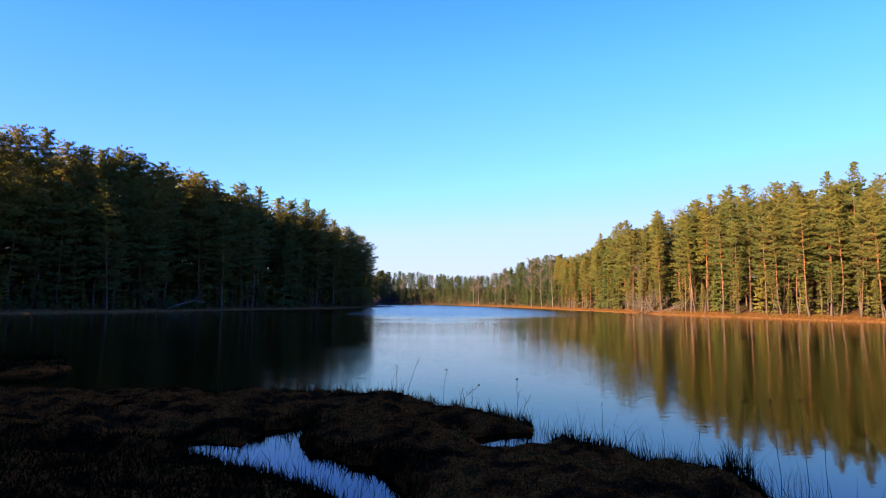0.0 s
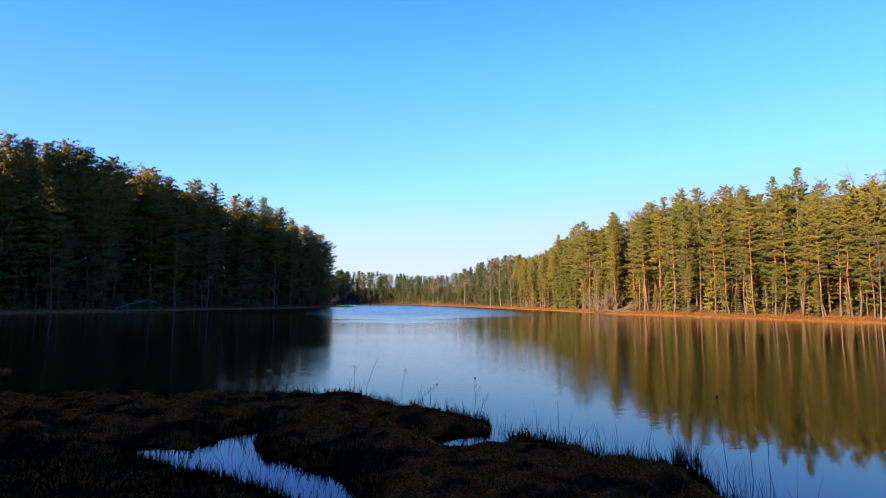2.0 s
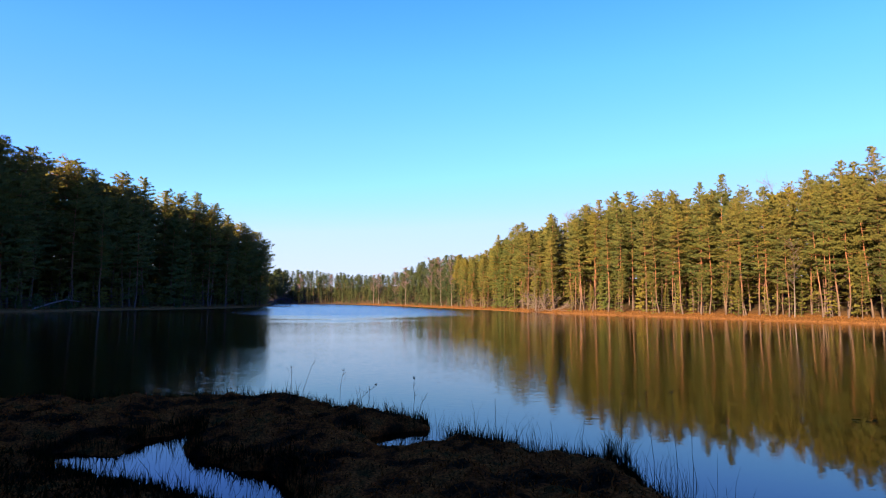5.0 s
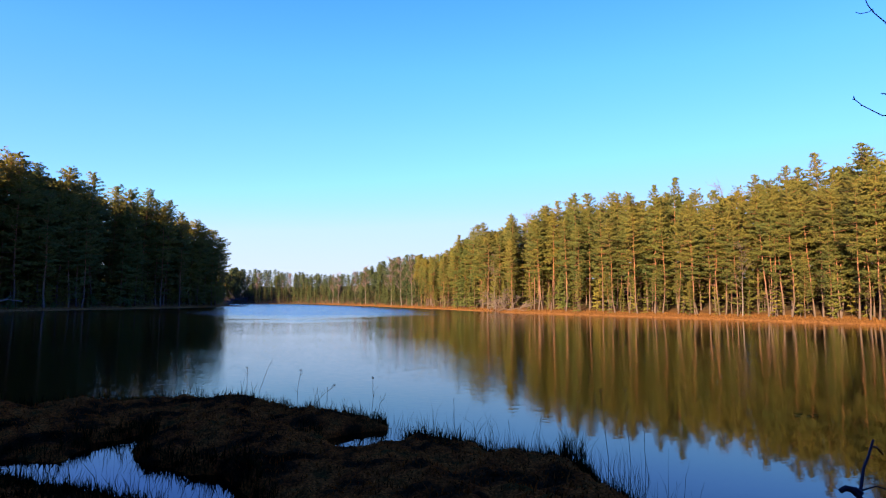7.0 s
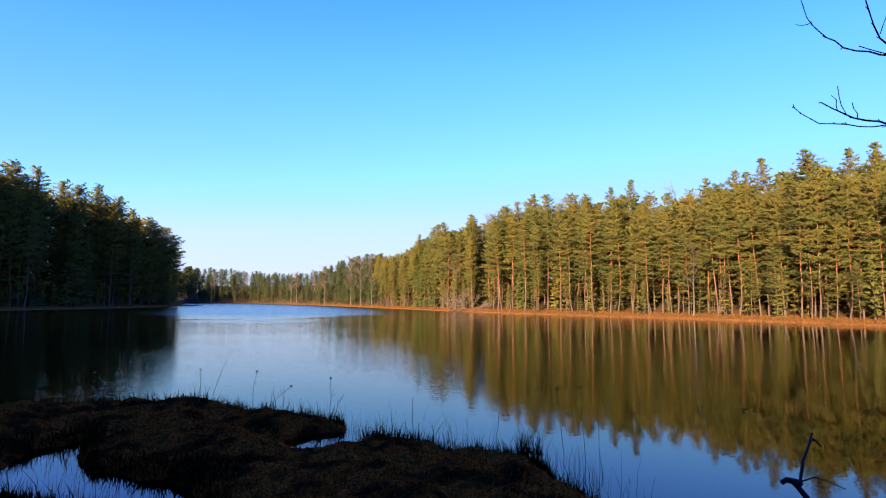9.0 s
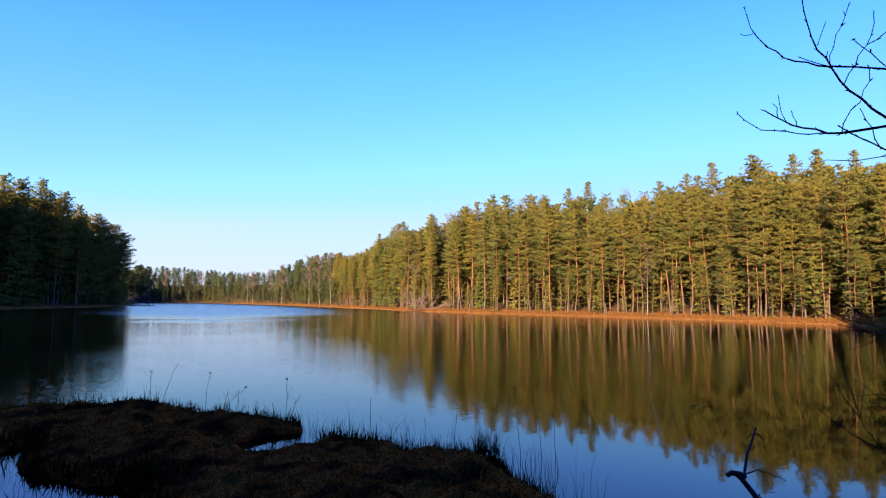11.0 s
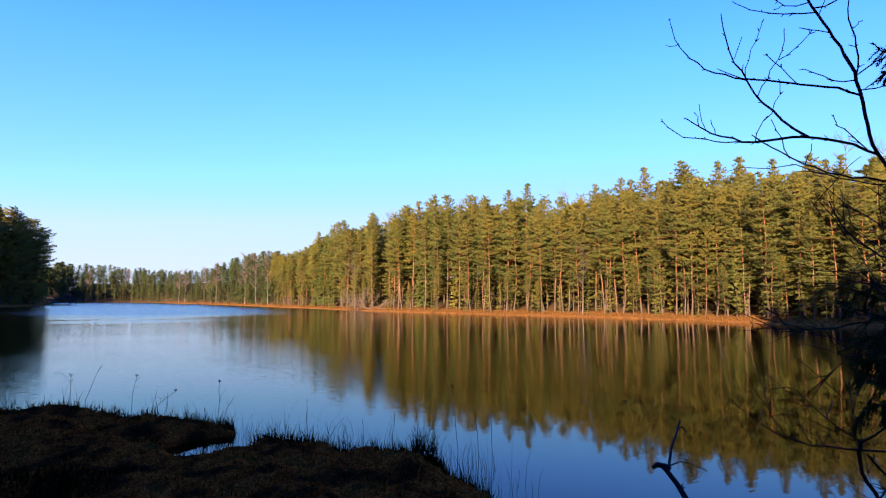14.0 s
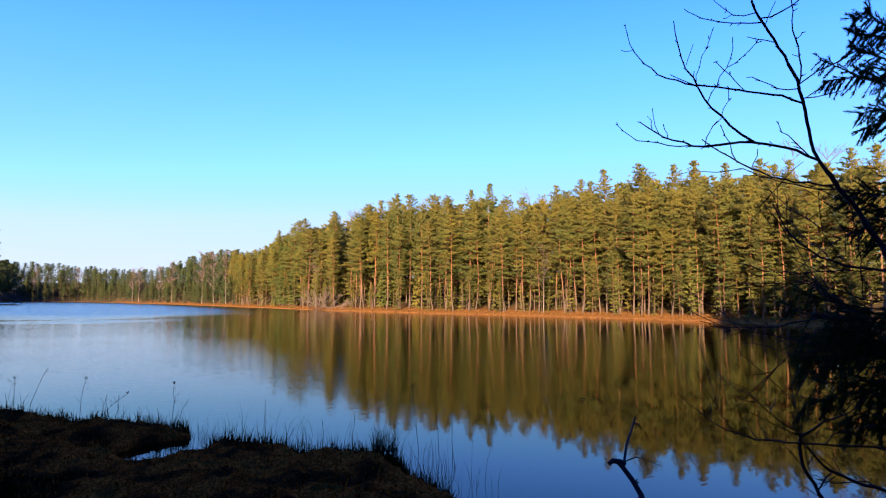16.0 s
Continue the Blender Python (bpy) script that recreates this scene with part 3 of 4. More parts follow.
spruces = [tree("spruce_tree", spruce_shape(s, 20, 0.07, w_), BARK, SPRUCE, "dark green spruce among the shore pines", "tree", "spruces round the lake") for s, w_ in ((21, 2.9), (22, 2.6))]
birches = [tree("birch_tree", bare_shape(s), BIRCHBARK, BIRCHBARK, "leafless birch with pale trunk among pines", "tree", "bare birches", "twig_crown") for s in (31, 32)]
far_birches = [tree("birch_tree", bare_shape(s, 20, 0.26, 0.3, 18, 2.4), BIRCHBARK, BIRCHBARK, "leafless birch with brownish twigs on the far shore", "tree", "bare birches", "twig_crown") for s in (33, 34)]
low_pines = [pine_shape(40 + s, 24, 0.12, 3.0, 0, 0.22, 0.5) for s in range(4)]
far_pines = [pine_shape(44 + s, 24, 0.10, 3.5, 0, 0.30, 0.6) for s in range(4)]
low_spruce = spruce_shape(50, 20, 0.06, 2.8, 0.5)
deep_spruce = spruce_shape(51, 20, 0.02, 3.0, 0.3)
young_shapes = [spruce_shape(61, 10, 0.05, 1.7, 0.6), spruce_shape(62, 10, 0.08, 1.4, 0.6), pine_shape(63, 10, 0.12, 1.5, 0.1, 0.5, 0.8)]
used = set()


def plant(kinds, az, d, height, tall, turn=None):
    """Stands a tree at a bearing and distance, scaled to its height."""
    ob = kinds[rng.integers(len(kinds))]
    ob = next((k for k in kinds if k.name not in used), ob)
    s = height / tall
    a = rng.uniform(0, 360) if turn is None else turn
    m = Matrix.Translation(polar(az, d, float(ground_at(az, d)) - 0.05)) @ pose(0, 0, 0, rng.normal(0, 1.2), rng.normal(0, 1.2), a) @ Matrix.Diagonal((s * rng.uniform(1.0, 1.26), s * rng.uniform(1.0, 1.26), s, 1))
    if ob.name not in used:
        used.add(ob.name)
        ob.matrix_basis = m
        return ob
    first = ob.matrix_basis.copy()
    ob.matrix_basis = Matrix.Identity(4)
    made = copy_thing(ob, m)
    ob.matrix_basis = first
    return made


def allowed(az, d):
    return (math.tan(radians(float(skyline(az)))) * d + EYE) * float(np.interp(az, [-20, -8, -6, 10, 14], [1.09, 1.06, 1.09, 1.05, 1.05])) - float(ground_at(az, d))


woods = []


def mass(shape, az, d, height, tall, wide=1.0, foot=None):
    """Adds a tree to the joined woods further back."""
    s = height / tall
    a = rng.uniform(0, 2 * math.pi)
    r = np.array([[math.cos(a), -math.sin(a), 0], [math.sin(a), math.cos(a), 0], [0, 0, 1]])
    p = np.array(polar(az, d, float(ground_at(az, d)) - 0.1 if foot is None else foot))
    side = 1 if az < -7 and d < 290 else 2 if -7 <= az < 11.5 else 0
    for i in (0, 1):
        woods.append((i, side, shape[i][0] @ r.T * np.array([s * wide, s * wide, s]) + p, shape[i][1], shape[i][2] @ r.T if i else None))


def row(a0, a1, off, gap, low, top, single=True):
    """A row of trees at a way behind the shore between two bearings."""
    az = a0
    while az < a1:
        d = float(shore(az)) + off + rng.uniform(-2.2, 2.2) * min(1, off / 7)
        h = min(allowed(az, d), 34.0) * rng.uniform(low, top)
        if h > 5 and not (21.1 < az < 22.1 and off < 30):
            if single:
                if rng.random() < 0.07 and off > 3:
                    plant(spruces, az, d, h * 0.97, 20)
                else:
                    plant(bushy if az < 0 and rng.random() < 0.6 else broad if az < 0 else pointed_pines if az > 36 and rng.random() < 0.45 else pines, az, d, h, 24)
            else:
                mass((far_pines if -7 < az < 11.5 or (az > 44 and off < 23) or (az < -9 and 12 < off < 20) else low_pines)[rng.integers(4)] if rng.random() < 0.85 else low_spruce, az, d, h, 24, 1.3)
        sl = abs(float(shore(az + 0.5)) - float(shore(az - 0.5)))
        step = math.degrees(gap / math.hypot(d, sl * 57.3 * 0.6))
        az += step * rng.uniform(0.25, 1.75)


def peak(kinds, az, el, off, tall=24.0):
    """A tree whose tip stands at a bearing and elevation seen from the standing place."""
    d = float(shore(az)) + off
    plant(kinds, az, d, EYE + d * math.tan(radians(el)) - float(ground_at(az, d)), tall)


# crowns that make the skyline of the shaded shore, then of the sunlit one
for az, el in ((-37.7, 12.9), (-36.6, 13.4), (-34.7, 13.5), (-33.4, 12.9), (-32.3, 12.5), (-31.7, 12.6), (-30.8, 12.7), (-30.0, 12.5), (-29.3, 12.8), (-28.2, 12.4), (-27.7, 12.5), (-26.9, 12.1),
               (-26.0, 11.6), (-25.4, 11.6), (-23.6, 11.5), (-22.6, 11.1), (-21.0, 11.0), (-19.7, 10.8), (-18.4, 10.0), (-17.4, 10.5), (-16.1, 9.7), (-14.9, 9.4), (-13.7, 9.5), (-12.5, 8.8),
               (-11.9, 8.7), (-10.6, 7.7), (-9.8, 7.2)):
    peak(broad, az, el, rng.uniform(7, 13))
for az, el, off in ((-9.1, 6.7, 5), (-8.55, 6.1, 7), (-7.95, 6.25, 3), (-7.6, 5.7, 2.5), (-7.35, 5.0, 5)):
    peak(bushy, az, el, off)
peak(broad, -29.8, 9.9, 3.5)
for az, el in ((-20.6, 8.6), (-12.1, 8.2), (-10.6, 6.8), (-18.0, 7.8)):
    peak(tall_pines, az, el, 3.6)
for az, el in ((14.9, 6.5), (16.7, 7.1), (17.5, 7.5), (18.0, 7.7), (20.1, 8.5), (20.8, 8.4), (23.3, 9.2), (23.9, 9.3), (24.8, 9.7), (25.7, 10.0), (26.7, 10.4), (27.8, 10.2), (29.5, 10.4),
               (30.2, 10.3), (31.3, 10.2), (31.8, 10.0), (32.9, 9.5), (34.6, 10.1), (36.6, 9.8), (37.4, 10.2), (38.6, 10.2), (40.7, 10.2), (42.8, 10.6)):
    peak(pines, az, el, rng.uniform(8, 13))
for az, el in ((33.8, 10.8), (35.5, 11.5), (41.9, 11.1), (44.4, 11.6), (45.1, 11.5), (46.6, 12.4), (47.8, 10.9), (49.6, 12.8), (50.7, 12.4), (53.0, 12.5), (53.9, 12.1), (54.7, 12.7), (57.3, 12.3), (59.8, 12.3),
               (60.8, 11.9), (62.2, 12.0), (64.5, 11.5), (66.1, 12.4), (67.8, 12.6)):
    peak(pointed_pines, az, el, rng.uniform(6, 11))
# long bare trunks at the front of the sunlit wood
for az in (15.0, 15.6, 18.0, 19.0, 20.5, 22.5, 22.9, 23.0, 23.3, 24.1, 25.5, 26.6, 28.9, 30.0, 31.3, 32.0, 33.5, 33.7, 35.5, 36.9, 37.1, 38.1, 38.9, 39.4, 42.7, 43.0, 43.3, 43.8, 44.4, 46.0, 46.6,
           47.8, 49.0, 50.3, 50.8, 52.3, 53.2, 54.6, 56.0, 56.5, 58.9, 61.4, 63.2, 65.9):
    off = rng.uniform(4.2, 6.8)
    plant(tall_pines, az, float(shore(az)) + off, allowed(az, float(shore(az)) + off) * rng.uniform(0.72, 0.90), 24)
# younger pines branched low down, in the light before the trunks
for az in (40.3, 45.3, 47.2, 49.7, 51.4, 53.9, 56.6, 59.6, 62.4):
    off = rng.uniform(3.8, 5.6)
    plant(pointed_pines, az, float(shore(az)) + off, allowed(az, float(shore(az)) + off) * rng.uniform(0.40, 0.68), 24)
row(11.2, 15.2, 6, 5.0, 0.62, 0.93)
row(11.2, 15.0, 9, 4.6, 0.80, 0.97)
row(11.5, 68, 7.5, 5.2, 0.58, 0.84)
row(11.5, 68, 10.5, 4.6, 0.68, 0.87)
row(11.5, 68, 14, 4.6, 0.74, 0.88, False)
row(11.5, 68, 4.4, 6.0, 0.18, 0.42)
row(-42, -7.6, 6.5, 9.0, 0.45, 0.80)
row(-42, -9.5, 16, 4.4, 0.70, 0.88, False)
for off in (18, 22, 27, 34, 44):
    row(11.5, 74, off, 4.4, 0.74, 0.87, False)
for off in (20, 26, 34, 44):
    row(-60, -9.9 if off < 40 else -27, off, 4.8, 0.70, 0.84, False)
row(-34, -9.8, 25, 3.2, 0.50, 0.72, False)
for off in (9, 14, 20, 27):
    row(-10.5, -7.5 - 0.03 * off, off, 4.0, 0.60, 0.86, False)
for off, low, top in ((4, 0.30, 0.62), (9, 0.40, 0.70), (15, 0.50, 0.80), (23, 0.62, 0.88), (33, 0.74, 0.93), (45, 0.84, 0.97), (58, 0.90, 1.0)):
    row(-6.2, 11.5, off, 4.5, low, top, False)
for az in np.arange(-8.5, -6.2, 0.22):
    for off in (0, 8, 18, 30):
        d = 380 + off + rng.uniform(-3, 3)
        mass(low_pines[rng.integers(4)], az + rng.uniform(-0.1, 0.1), d, allowed(-5.5, d) * rng.uniform(0.6, 0.95), 24, 1.3)
# unseen wood added behind the headland, to shade the far shore's foot
for d in np.arange(292, 372, 9.0):
    for az in np.arange(-15, -8.2, 0.85):
        mass(low_pines[rng.integers(4)], az + rng.uniform(-0.3, 0.3), d + rng.uniform(-3, 3), rng.uniform(13, 18), 24, 1.2)
# dense spruces deep in the wood close the view between the trunks
for a0, a1, off, h in ((11.5, 74, 33, 13), (11.5, 74, 52, 17), (-45, -9.9, 26, 19), (-60, -11, 42, 18)):
    az = a0
    while az < a1:
        d = float(shore(az)) + off + rng.uniform(-3, 3)
        mass(deep_spruce, az, d, min(h, allowed(az, d) * 0.82) * rng.uniform(0.8, 1.08), 20, 1.5)
        az += math.degrees(2.6 / d) * rng.uniform(0.6, 1.4)
for az, off in ((21.0, 22), (21.4, 20), (21.8, 22), (22.2, 24), (21.2, 26), (21.7, 27), (22.0, 19)):
    mass(deep_spruce, az, float(shore(az)) + off, rng.uniform(15, 18), 20, 1.3)
for az in np.arange(-9.8, -6.9, 0.16):
    mass(deep_spruce, az, float(shore(az)) + 13 + rng.uniform(-2, 2), rng.uniform(7, 11), 20, 1.6)
for az in np.arange(-8.6, 1.0, 0.2):
    mass(deep_spruce, az, 402 + rng.uniform(-3, 3), rng.uniform(7, 10), 20, 1.6)
for off in (4, 10, 18):
    row(-75, -42, off, 6, 0.8, 1.0, False)
# young spruces and pines under the tall trees
for a0, a1, off, gap in ((8, 70, 6.5, 3.2), (8, 70, 10, 3.2), (8, 70, 20, 4), (-45, -7.4, 4.6, 2.4), (-45, -7.3, 8, 3), (-45, -7.6, 13, 3), (-45, -8, 20, 3), (-6, 11, 5, 6)):
    az = a0
    while az < a1:
        d = float(shore(az)) + off + rng.uniform(-1, 1) * min(2.5, off - 3.4)
        if not 21.1 < az < 22.1:
            mass(young_shapes[rng.integers(3)], az, d, rng.uniform(2.5, 7) * (0.8 if off < 5 else 1.3 if az > 0 else 1) + (off > 12) * 4, 10)
        az += math.degrees(gap / d) * rng.uniform(0.5, 1.5) * 0.8
# leafless birches
for az, off, h in ((8.6, 5, 0.95), (5.2, 6, 0.93), (6.1, 6, 0.97), (22.1, 26, 0.90), (39.4, 24, 0.91), (29.4, 18, 0.89), (40.7, 3.6, 0.5), (62.9, 20, 1.0), (64, 16, 0.95), (9.6, 6, 0.9), (18.7, 5, 0.6), (-3.9, 12, 0.8), (-1.0, 9, 0.85), (3.0, 6, 0.97), (3.5, 7, 0.99), (10.6, 6, 0.92)):
    plant(far_birches if -7 < az < 12 else birches, az, float(shore(az)) + off, allowed(az, float(shore(az)) + off) * h, 20)
# unseen near wood added behind the standing place, to shade the bank
for az in np.concatenate([np.arange(-178, -62, 3.4), np.arange(118, 180, 4.0)]):
    for d0 in (16, 20, 25, 32, 39, 48) if az < 0 else (14, 22, 32, 44):
        mass(low_pines[rng.integers(4)], az, d0 + rng.uniform(-3, 3) + (6 if az > 0 else 0), rng.uniform(20.5, 24.5) - (4.0 if az > 140 or az < -168 else 0.0), 24, 1.0, 0.9)
# more unseen pines added on the right, their height set by the shade wanted
for az in np.arange(90, 113, 3.0):
    for d in (25, 32):
        mass(low_pines[rng.integers(4)], az + rng.uniform(-1, 1), d + rng.uniform(-2, 2), 22.6, 24, 1.0, 0.9)
# a last close row behind the shaded shore
for off, low, top in ((30, 0.35, 0.6), (38, 0.62, 0.80)):
    row(-40, -10, off, 3.2, low, top, False)
for i, side, name, mat, label in ((0, None, "wood_trunks", BARK, "trunks of the pine wood further back and of unseen shade-casting pines"), (1, 0, "wood_crowns", PINE, "crowns of the sunlit pine wood further back and of unseen shade-casting pines"),
                                  (1, 1, "shaded_wood_crowns", PINE, "crowns of the shaded pine wood further back and of unseen shade-casting pines"), (1, 2, "far_wood_crowns", FARWOOD, "crowns of the mixed wood on the far shore, haze toned in")):
    picked = [w for w in woods if w[0] == i and side in (None, w[1])]
    v, f = gather([(w[2], w[3]) for w in picked])
    tagged(new(name, mesh(name, v, f, np.concatenate([w[4] for w in picked]) if i else None, mat)), label, "woods", kind="stuff")


# ---- shore growth
def blades(base, height, width, lean, rng):
    """Thin grass blades, each a bent strip of two faces."""
    k = len(base)
    a = rng.uniform(0, 2 * math.pi, k)
    side = np.c_[np.cos(a), np.sin(a), np.zeros(k)] * (np.asarray(width) * 0.5)[:, None]
    tilt = np.c_[rng.normal(0, 1, (k, 2)), np.zeros(k)] * (lean * height)[:, None]
    up = np.c_[np.zeros((k, 2)), height]
    mid = base + up * 0.55 + tilt * 0.3
    v = np.stack([base - side, base + side, mid + side * 0.8, mid - side * 0.8, base + up + tilt + side * 0.15, base + up + tilt - side * 0.15], 1).reshape(-1, 3)
    o = np.arange(k)[:, None] * 6
    return v, np.concatenate([o + np.array([[0, 1, 2, 3]]), o + np.array([[3, 2, 4, 5]])])


def shore_sedge(name, a0, a1, count, label):
    g = np.random.default_rng(int(count))
    az = g.uniform(a0, a1, count)
    off = g.uniform(0, 1, count) ** 1.2 * 7.0 + 0.1
    d = shore(az) + wave(az) + off
    r = np.radians(az)
    base = np.c_[d * np.sin(r), d * np.cos(r), land(off, az) - 0.05]
    v, f = blades(base, g.uniform(0.06, 0.26, count), g.uniform(0.04, 0.10, count), np.full(count, 0.25), g)
    tagged(new(name, mesh(name, v, f, SEDGE)), label, "grass", kind="stuff")


shore_sedge("shore_sedge", 1.5, 72, 24000, "dry orange-brown sedge along the sunlit shore")
shore_sedge("shaded_sedge", -60, -6.7, 9000, "dry brown sedge along the shaded shore")


def bush_shape(seed, height=2.0):
    g = np.random.default_rng(seed)
    t = Tubes()
    k = 240
    a, u = g.uniform(0, 2 * math.pi, k), g.uniform(0.05, 1, k)
    r = 0.42 * height * np.sqrt(g.uniform(0, 1, k)) * (1.15 - u) ** 0.6
    c = np.c_[r * np.cos(a), r * np.sin(a), u * height]
    w = np.c_[np.cos(a) * 0.5, np.sin(a) * 0.5, np.ones(k)] + g.normal(0, 0.3, (k, 3))
    for q in range(7):
        e = c[g.integers(k)]
        t.add([(0, 0, -0.05), e * np.array([0.4, 0.4, 0.5]), e], [0.03, 0.02, 0.008], 3)
    return (np.concatenate(t.v), np.concatenate(t.f)), sprays(c, w, g.uniform(0.2, 0.42, k) * height / 2, 0.25, g, w)


bushes = [tree("shrub", bush_shape(s), BARK, SHRUB, "low green juniper shrub on the shaded shore", "shrub", "shore shrubs", "foliage") for s in (71, 72)]
for az in np.concatenate([np.arange(-38, -19.5, 1.15), [-17, -14.5]]):
    plant(bushes, az + rng.uniform(-0.4, 0.4), float(shore(az)) + rng.uniform(3.0, 6.0), rng.uniform(1.2, 3.2), 2.0)

# the grey crown of a tree that fell to the water's edge, and dead wood on the other shore
fallen = tagged(new("fallen_tree"), "grey fallen tree with bare tangled branches at the waterline", "dead tree")
for k, (az, tilt, h) in enumerate(((20.4, -72, 7.5), (19.9, -45, 5.5), (19.0, 52, 6.0), (19.5, 12, 5.0), (18.9, -25, 5.2), (19.6, 74, 6.5), (19.2, 30, 5.6), (20.6, 62, 5.5))):
    sh = bare_shape(80 + k, h, 0.5, 0.12, 26, 0.85)
    m = Matrix.Translation(polar(az, float(shore(az)) + 1.6, 0.25)) @ pose(0, 0, 0, 0, tilt, -az)
    for name, (v, f) in (("limb", sh[0]), ("twig_crown", sh[1])):
        v = np.c_[v, np.ones(len(v))] @ np.array(m).T
        tagged(part(name, mesh(name, v[:, :3], f, GREYWOOD, True), fallen), kind="stuff" if name == "twig_crown" else "")


def log(name, points, radius, mat, label, stubs=6, seed=1):
    """A lying trunk with a few broken branches."""
    g = np.random.default_rng(seed)
    ob = tagged(new(name), label, "dead wood")
    p = np.array(points, dtype=float)
    t = Tubes()
    t.add(p, radius * np.linspace(1, 0.45, len(p)), 8)
    part("trunk", t.mesh("trunk", mat), ob)
    for q in range(stubs):
        f = g.uniform(0.15, 0.98) * (len(p) - 1)
        i = min(int(f), len(p) - 2)
        r = p[i] + (p[i + 1] - p[i]) * (f - i)
        d = np.r_[g.normal(0, 0.6, 2), g.uniform(-0.3, 1.2)]
        long = g.uniform(4, 12) * radius
        s = Tubes()
        s.add([r, r + d * long * 0.5 + g.normal(0, 0.05, 3), r + d * long], [radius * 0.35, radius * 0.22, radius * 0.08], 4)
        part("branch", s.mesh("branch", mat), ob)
    return ob


sx, sy = np.meshgrid(np.linspace(0, 1, 60), np.linspace(-1, 1, 9), indexing="ij")
az = -8.2 + 3.7 * sx
d = 222 + 17 * sx + sy * (3.4 - 2.4 * sx)
z = 0.40 * (1 - sy ** 2) * (1.02 - sx ** 6) - 0.08 + 0.06 * lumps(sx * 60, sy, 0.6, 9)
r = np.radians(az)
i = np.arange(sx.size).reshape(sx.shape)
sm = mesh("shore_spit", np.c_[(d * np.sin(r)).ravel(), (d * np.cos(r)).ravel(), z.ravel()], np.stack([i[:-1, :-1], i[1:, :-1], i[1:, 1:], i[:-1, 1:]], -1).reshape(-1, 4), MOSS, True)
tagged(new("shore_spit", sm), "low dark spit reaching out from the wooded headland", "ground", kind="structure")
log("driftwood_snag", [polar(-7.0, 234, 1.0), polar(-6.3, 236, 2.4), polar(-5.6, 237, 2.8), polar(-5.0, 238, 2.9), polar(-4.8, 238, 0.2)], 0.30, TWIG, "dark fallen snag with broken limbs on the spit", 26, 3)
log("driftwood_snag", [polar(-6.5, 233, 0.2), polar(-6.2, 234, 2.0), polar(-5.7, 235, 2.6), polar(-5.3, 236, 2.2), polar(-5.2, 236, 0.2)], 0.26, TWIG, "dark fallen snag with broken limbs on the spit", 18, 4)
log("fallen_log", [polar(-25.2, float(shore(-25.2)) + 2, 0.5), polar(-24, float(shore(-24)) + 2, 1.6), polar(-23, float(shore(-23)) + 2, 2.3), polar(-22, float(shore(-22)) + 2, 1.9)], 0.16, GREYWOOD, "pale bent fallen trunk on the shaded shore", 10, 5)

# ---- near bank: grass, moss sprigs, weeds
g = np.random.default_rng(5)


def scatter(count, x0, x1, y0, y1, r0, r1):
    x, y = g.uniform(x0, x1, count), g.uniform(y0, y1, count)
    r = bank_reach(x, y)
    keep = (r > r0) & (r < r1)
    return np.c_[x[keep], y[keep], bank_height(x[keep], y[keep]) - 0.01]


edge = scatter(60000, -13, 5.5, 6, 16, 0.0, 0.30)
edge = edge[(edge[:, 1] > 9.2 - 0.4 * np.maximum(0, edge[:, 0] - 2)) | (edge[:, 0] < 0)][:6500]
edge = edge[(edge[:, 0] < 0.5) | (edge[:, 0] > 1.95) | (edge[:, 1] < 10.0) | (edge[:, 1] > 11.95)]
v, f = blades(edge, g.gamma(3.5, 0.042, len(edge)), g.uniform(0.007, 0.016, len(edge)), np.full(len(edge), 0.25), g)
tagged(new("bank_grass", mesh("bank_grass", v, f, SHADEGRASS)), "thin dark grass along the edge of the bog bank", "grass", kind="stuff")
rim = np.r_[scatter(40000, -6, 2.2, 11.4, 16.2, 0.0, 0.16)[:2800], scatter(30000, 1.2, 4.6, 6.5, 11.4, 0.0, 0.16)[:1700]]
rim = rim[(rim[:, 0] < 0.5) | (rim[:, 0] > 1.95) | (rim[:, 1] < 10.0) | (rim[:, 1] > 11.95)]
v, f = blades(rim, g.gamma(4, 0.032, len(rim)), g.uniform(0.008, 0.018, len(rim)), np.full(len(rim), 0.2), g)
tagged(new("rim_grass", mesh("rim_grass", v, f, SHADEGRASS)), "dark fringe of short grass along the bank's outer rim", "grass", kind="stuff")
inner = scatter(60000, -14, 5, 5.5, 15.8, 0.12, 9)[:28000]
v, f = blades(inner, g.gamma(3, 0.014, len(inner)), g.uniform(0.012, 0.03, len(inner)), np.full(len(inner), 0.6), g)
tagged(new("moss_sprigs", mesh("moss_sprigs", v, f, HEATH)), "reddish brown moss and heather sprigs on the bank", "moss", kind="stuff")
isle = scatter(14000, -22, -12, 18, 25, 0.1, 9)
v, f = blades(isle, g.gamma(4, 0.06, len(isle)), np.full(len(isle), 0.014), np.full(len(isle), 0.35), g)
tagged(new("islet_grass", mesh("islet_grass", v, f, SHADEGRASS)), "dark tussocky grass on a low islet by the bank", "grass", kind="stuff")
# dense blades over the near side, their near-black colour deepening its shade
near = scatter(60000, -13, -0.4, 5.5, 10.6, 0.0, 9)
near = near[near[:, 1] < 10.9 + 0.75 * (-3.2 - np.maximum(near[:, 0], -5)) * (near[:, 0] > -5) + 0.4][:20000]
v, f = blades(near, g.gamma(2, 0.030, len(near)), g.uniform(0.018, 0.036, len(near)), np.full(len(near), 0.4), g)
tagged(new("pool_grass", mesh("pool_grass", v, f, SHADEGRASS)), "grass hanging over the near side of the pool, toned dark as shade", "grass", kind="stuff")
shoots = scatter(60000, -5.2, -0.3, 5.8, 10.6, -0.04, 0.22)
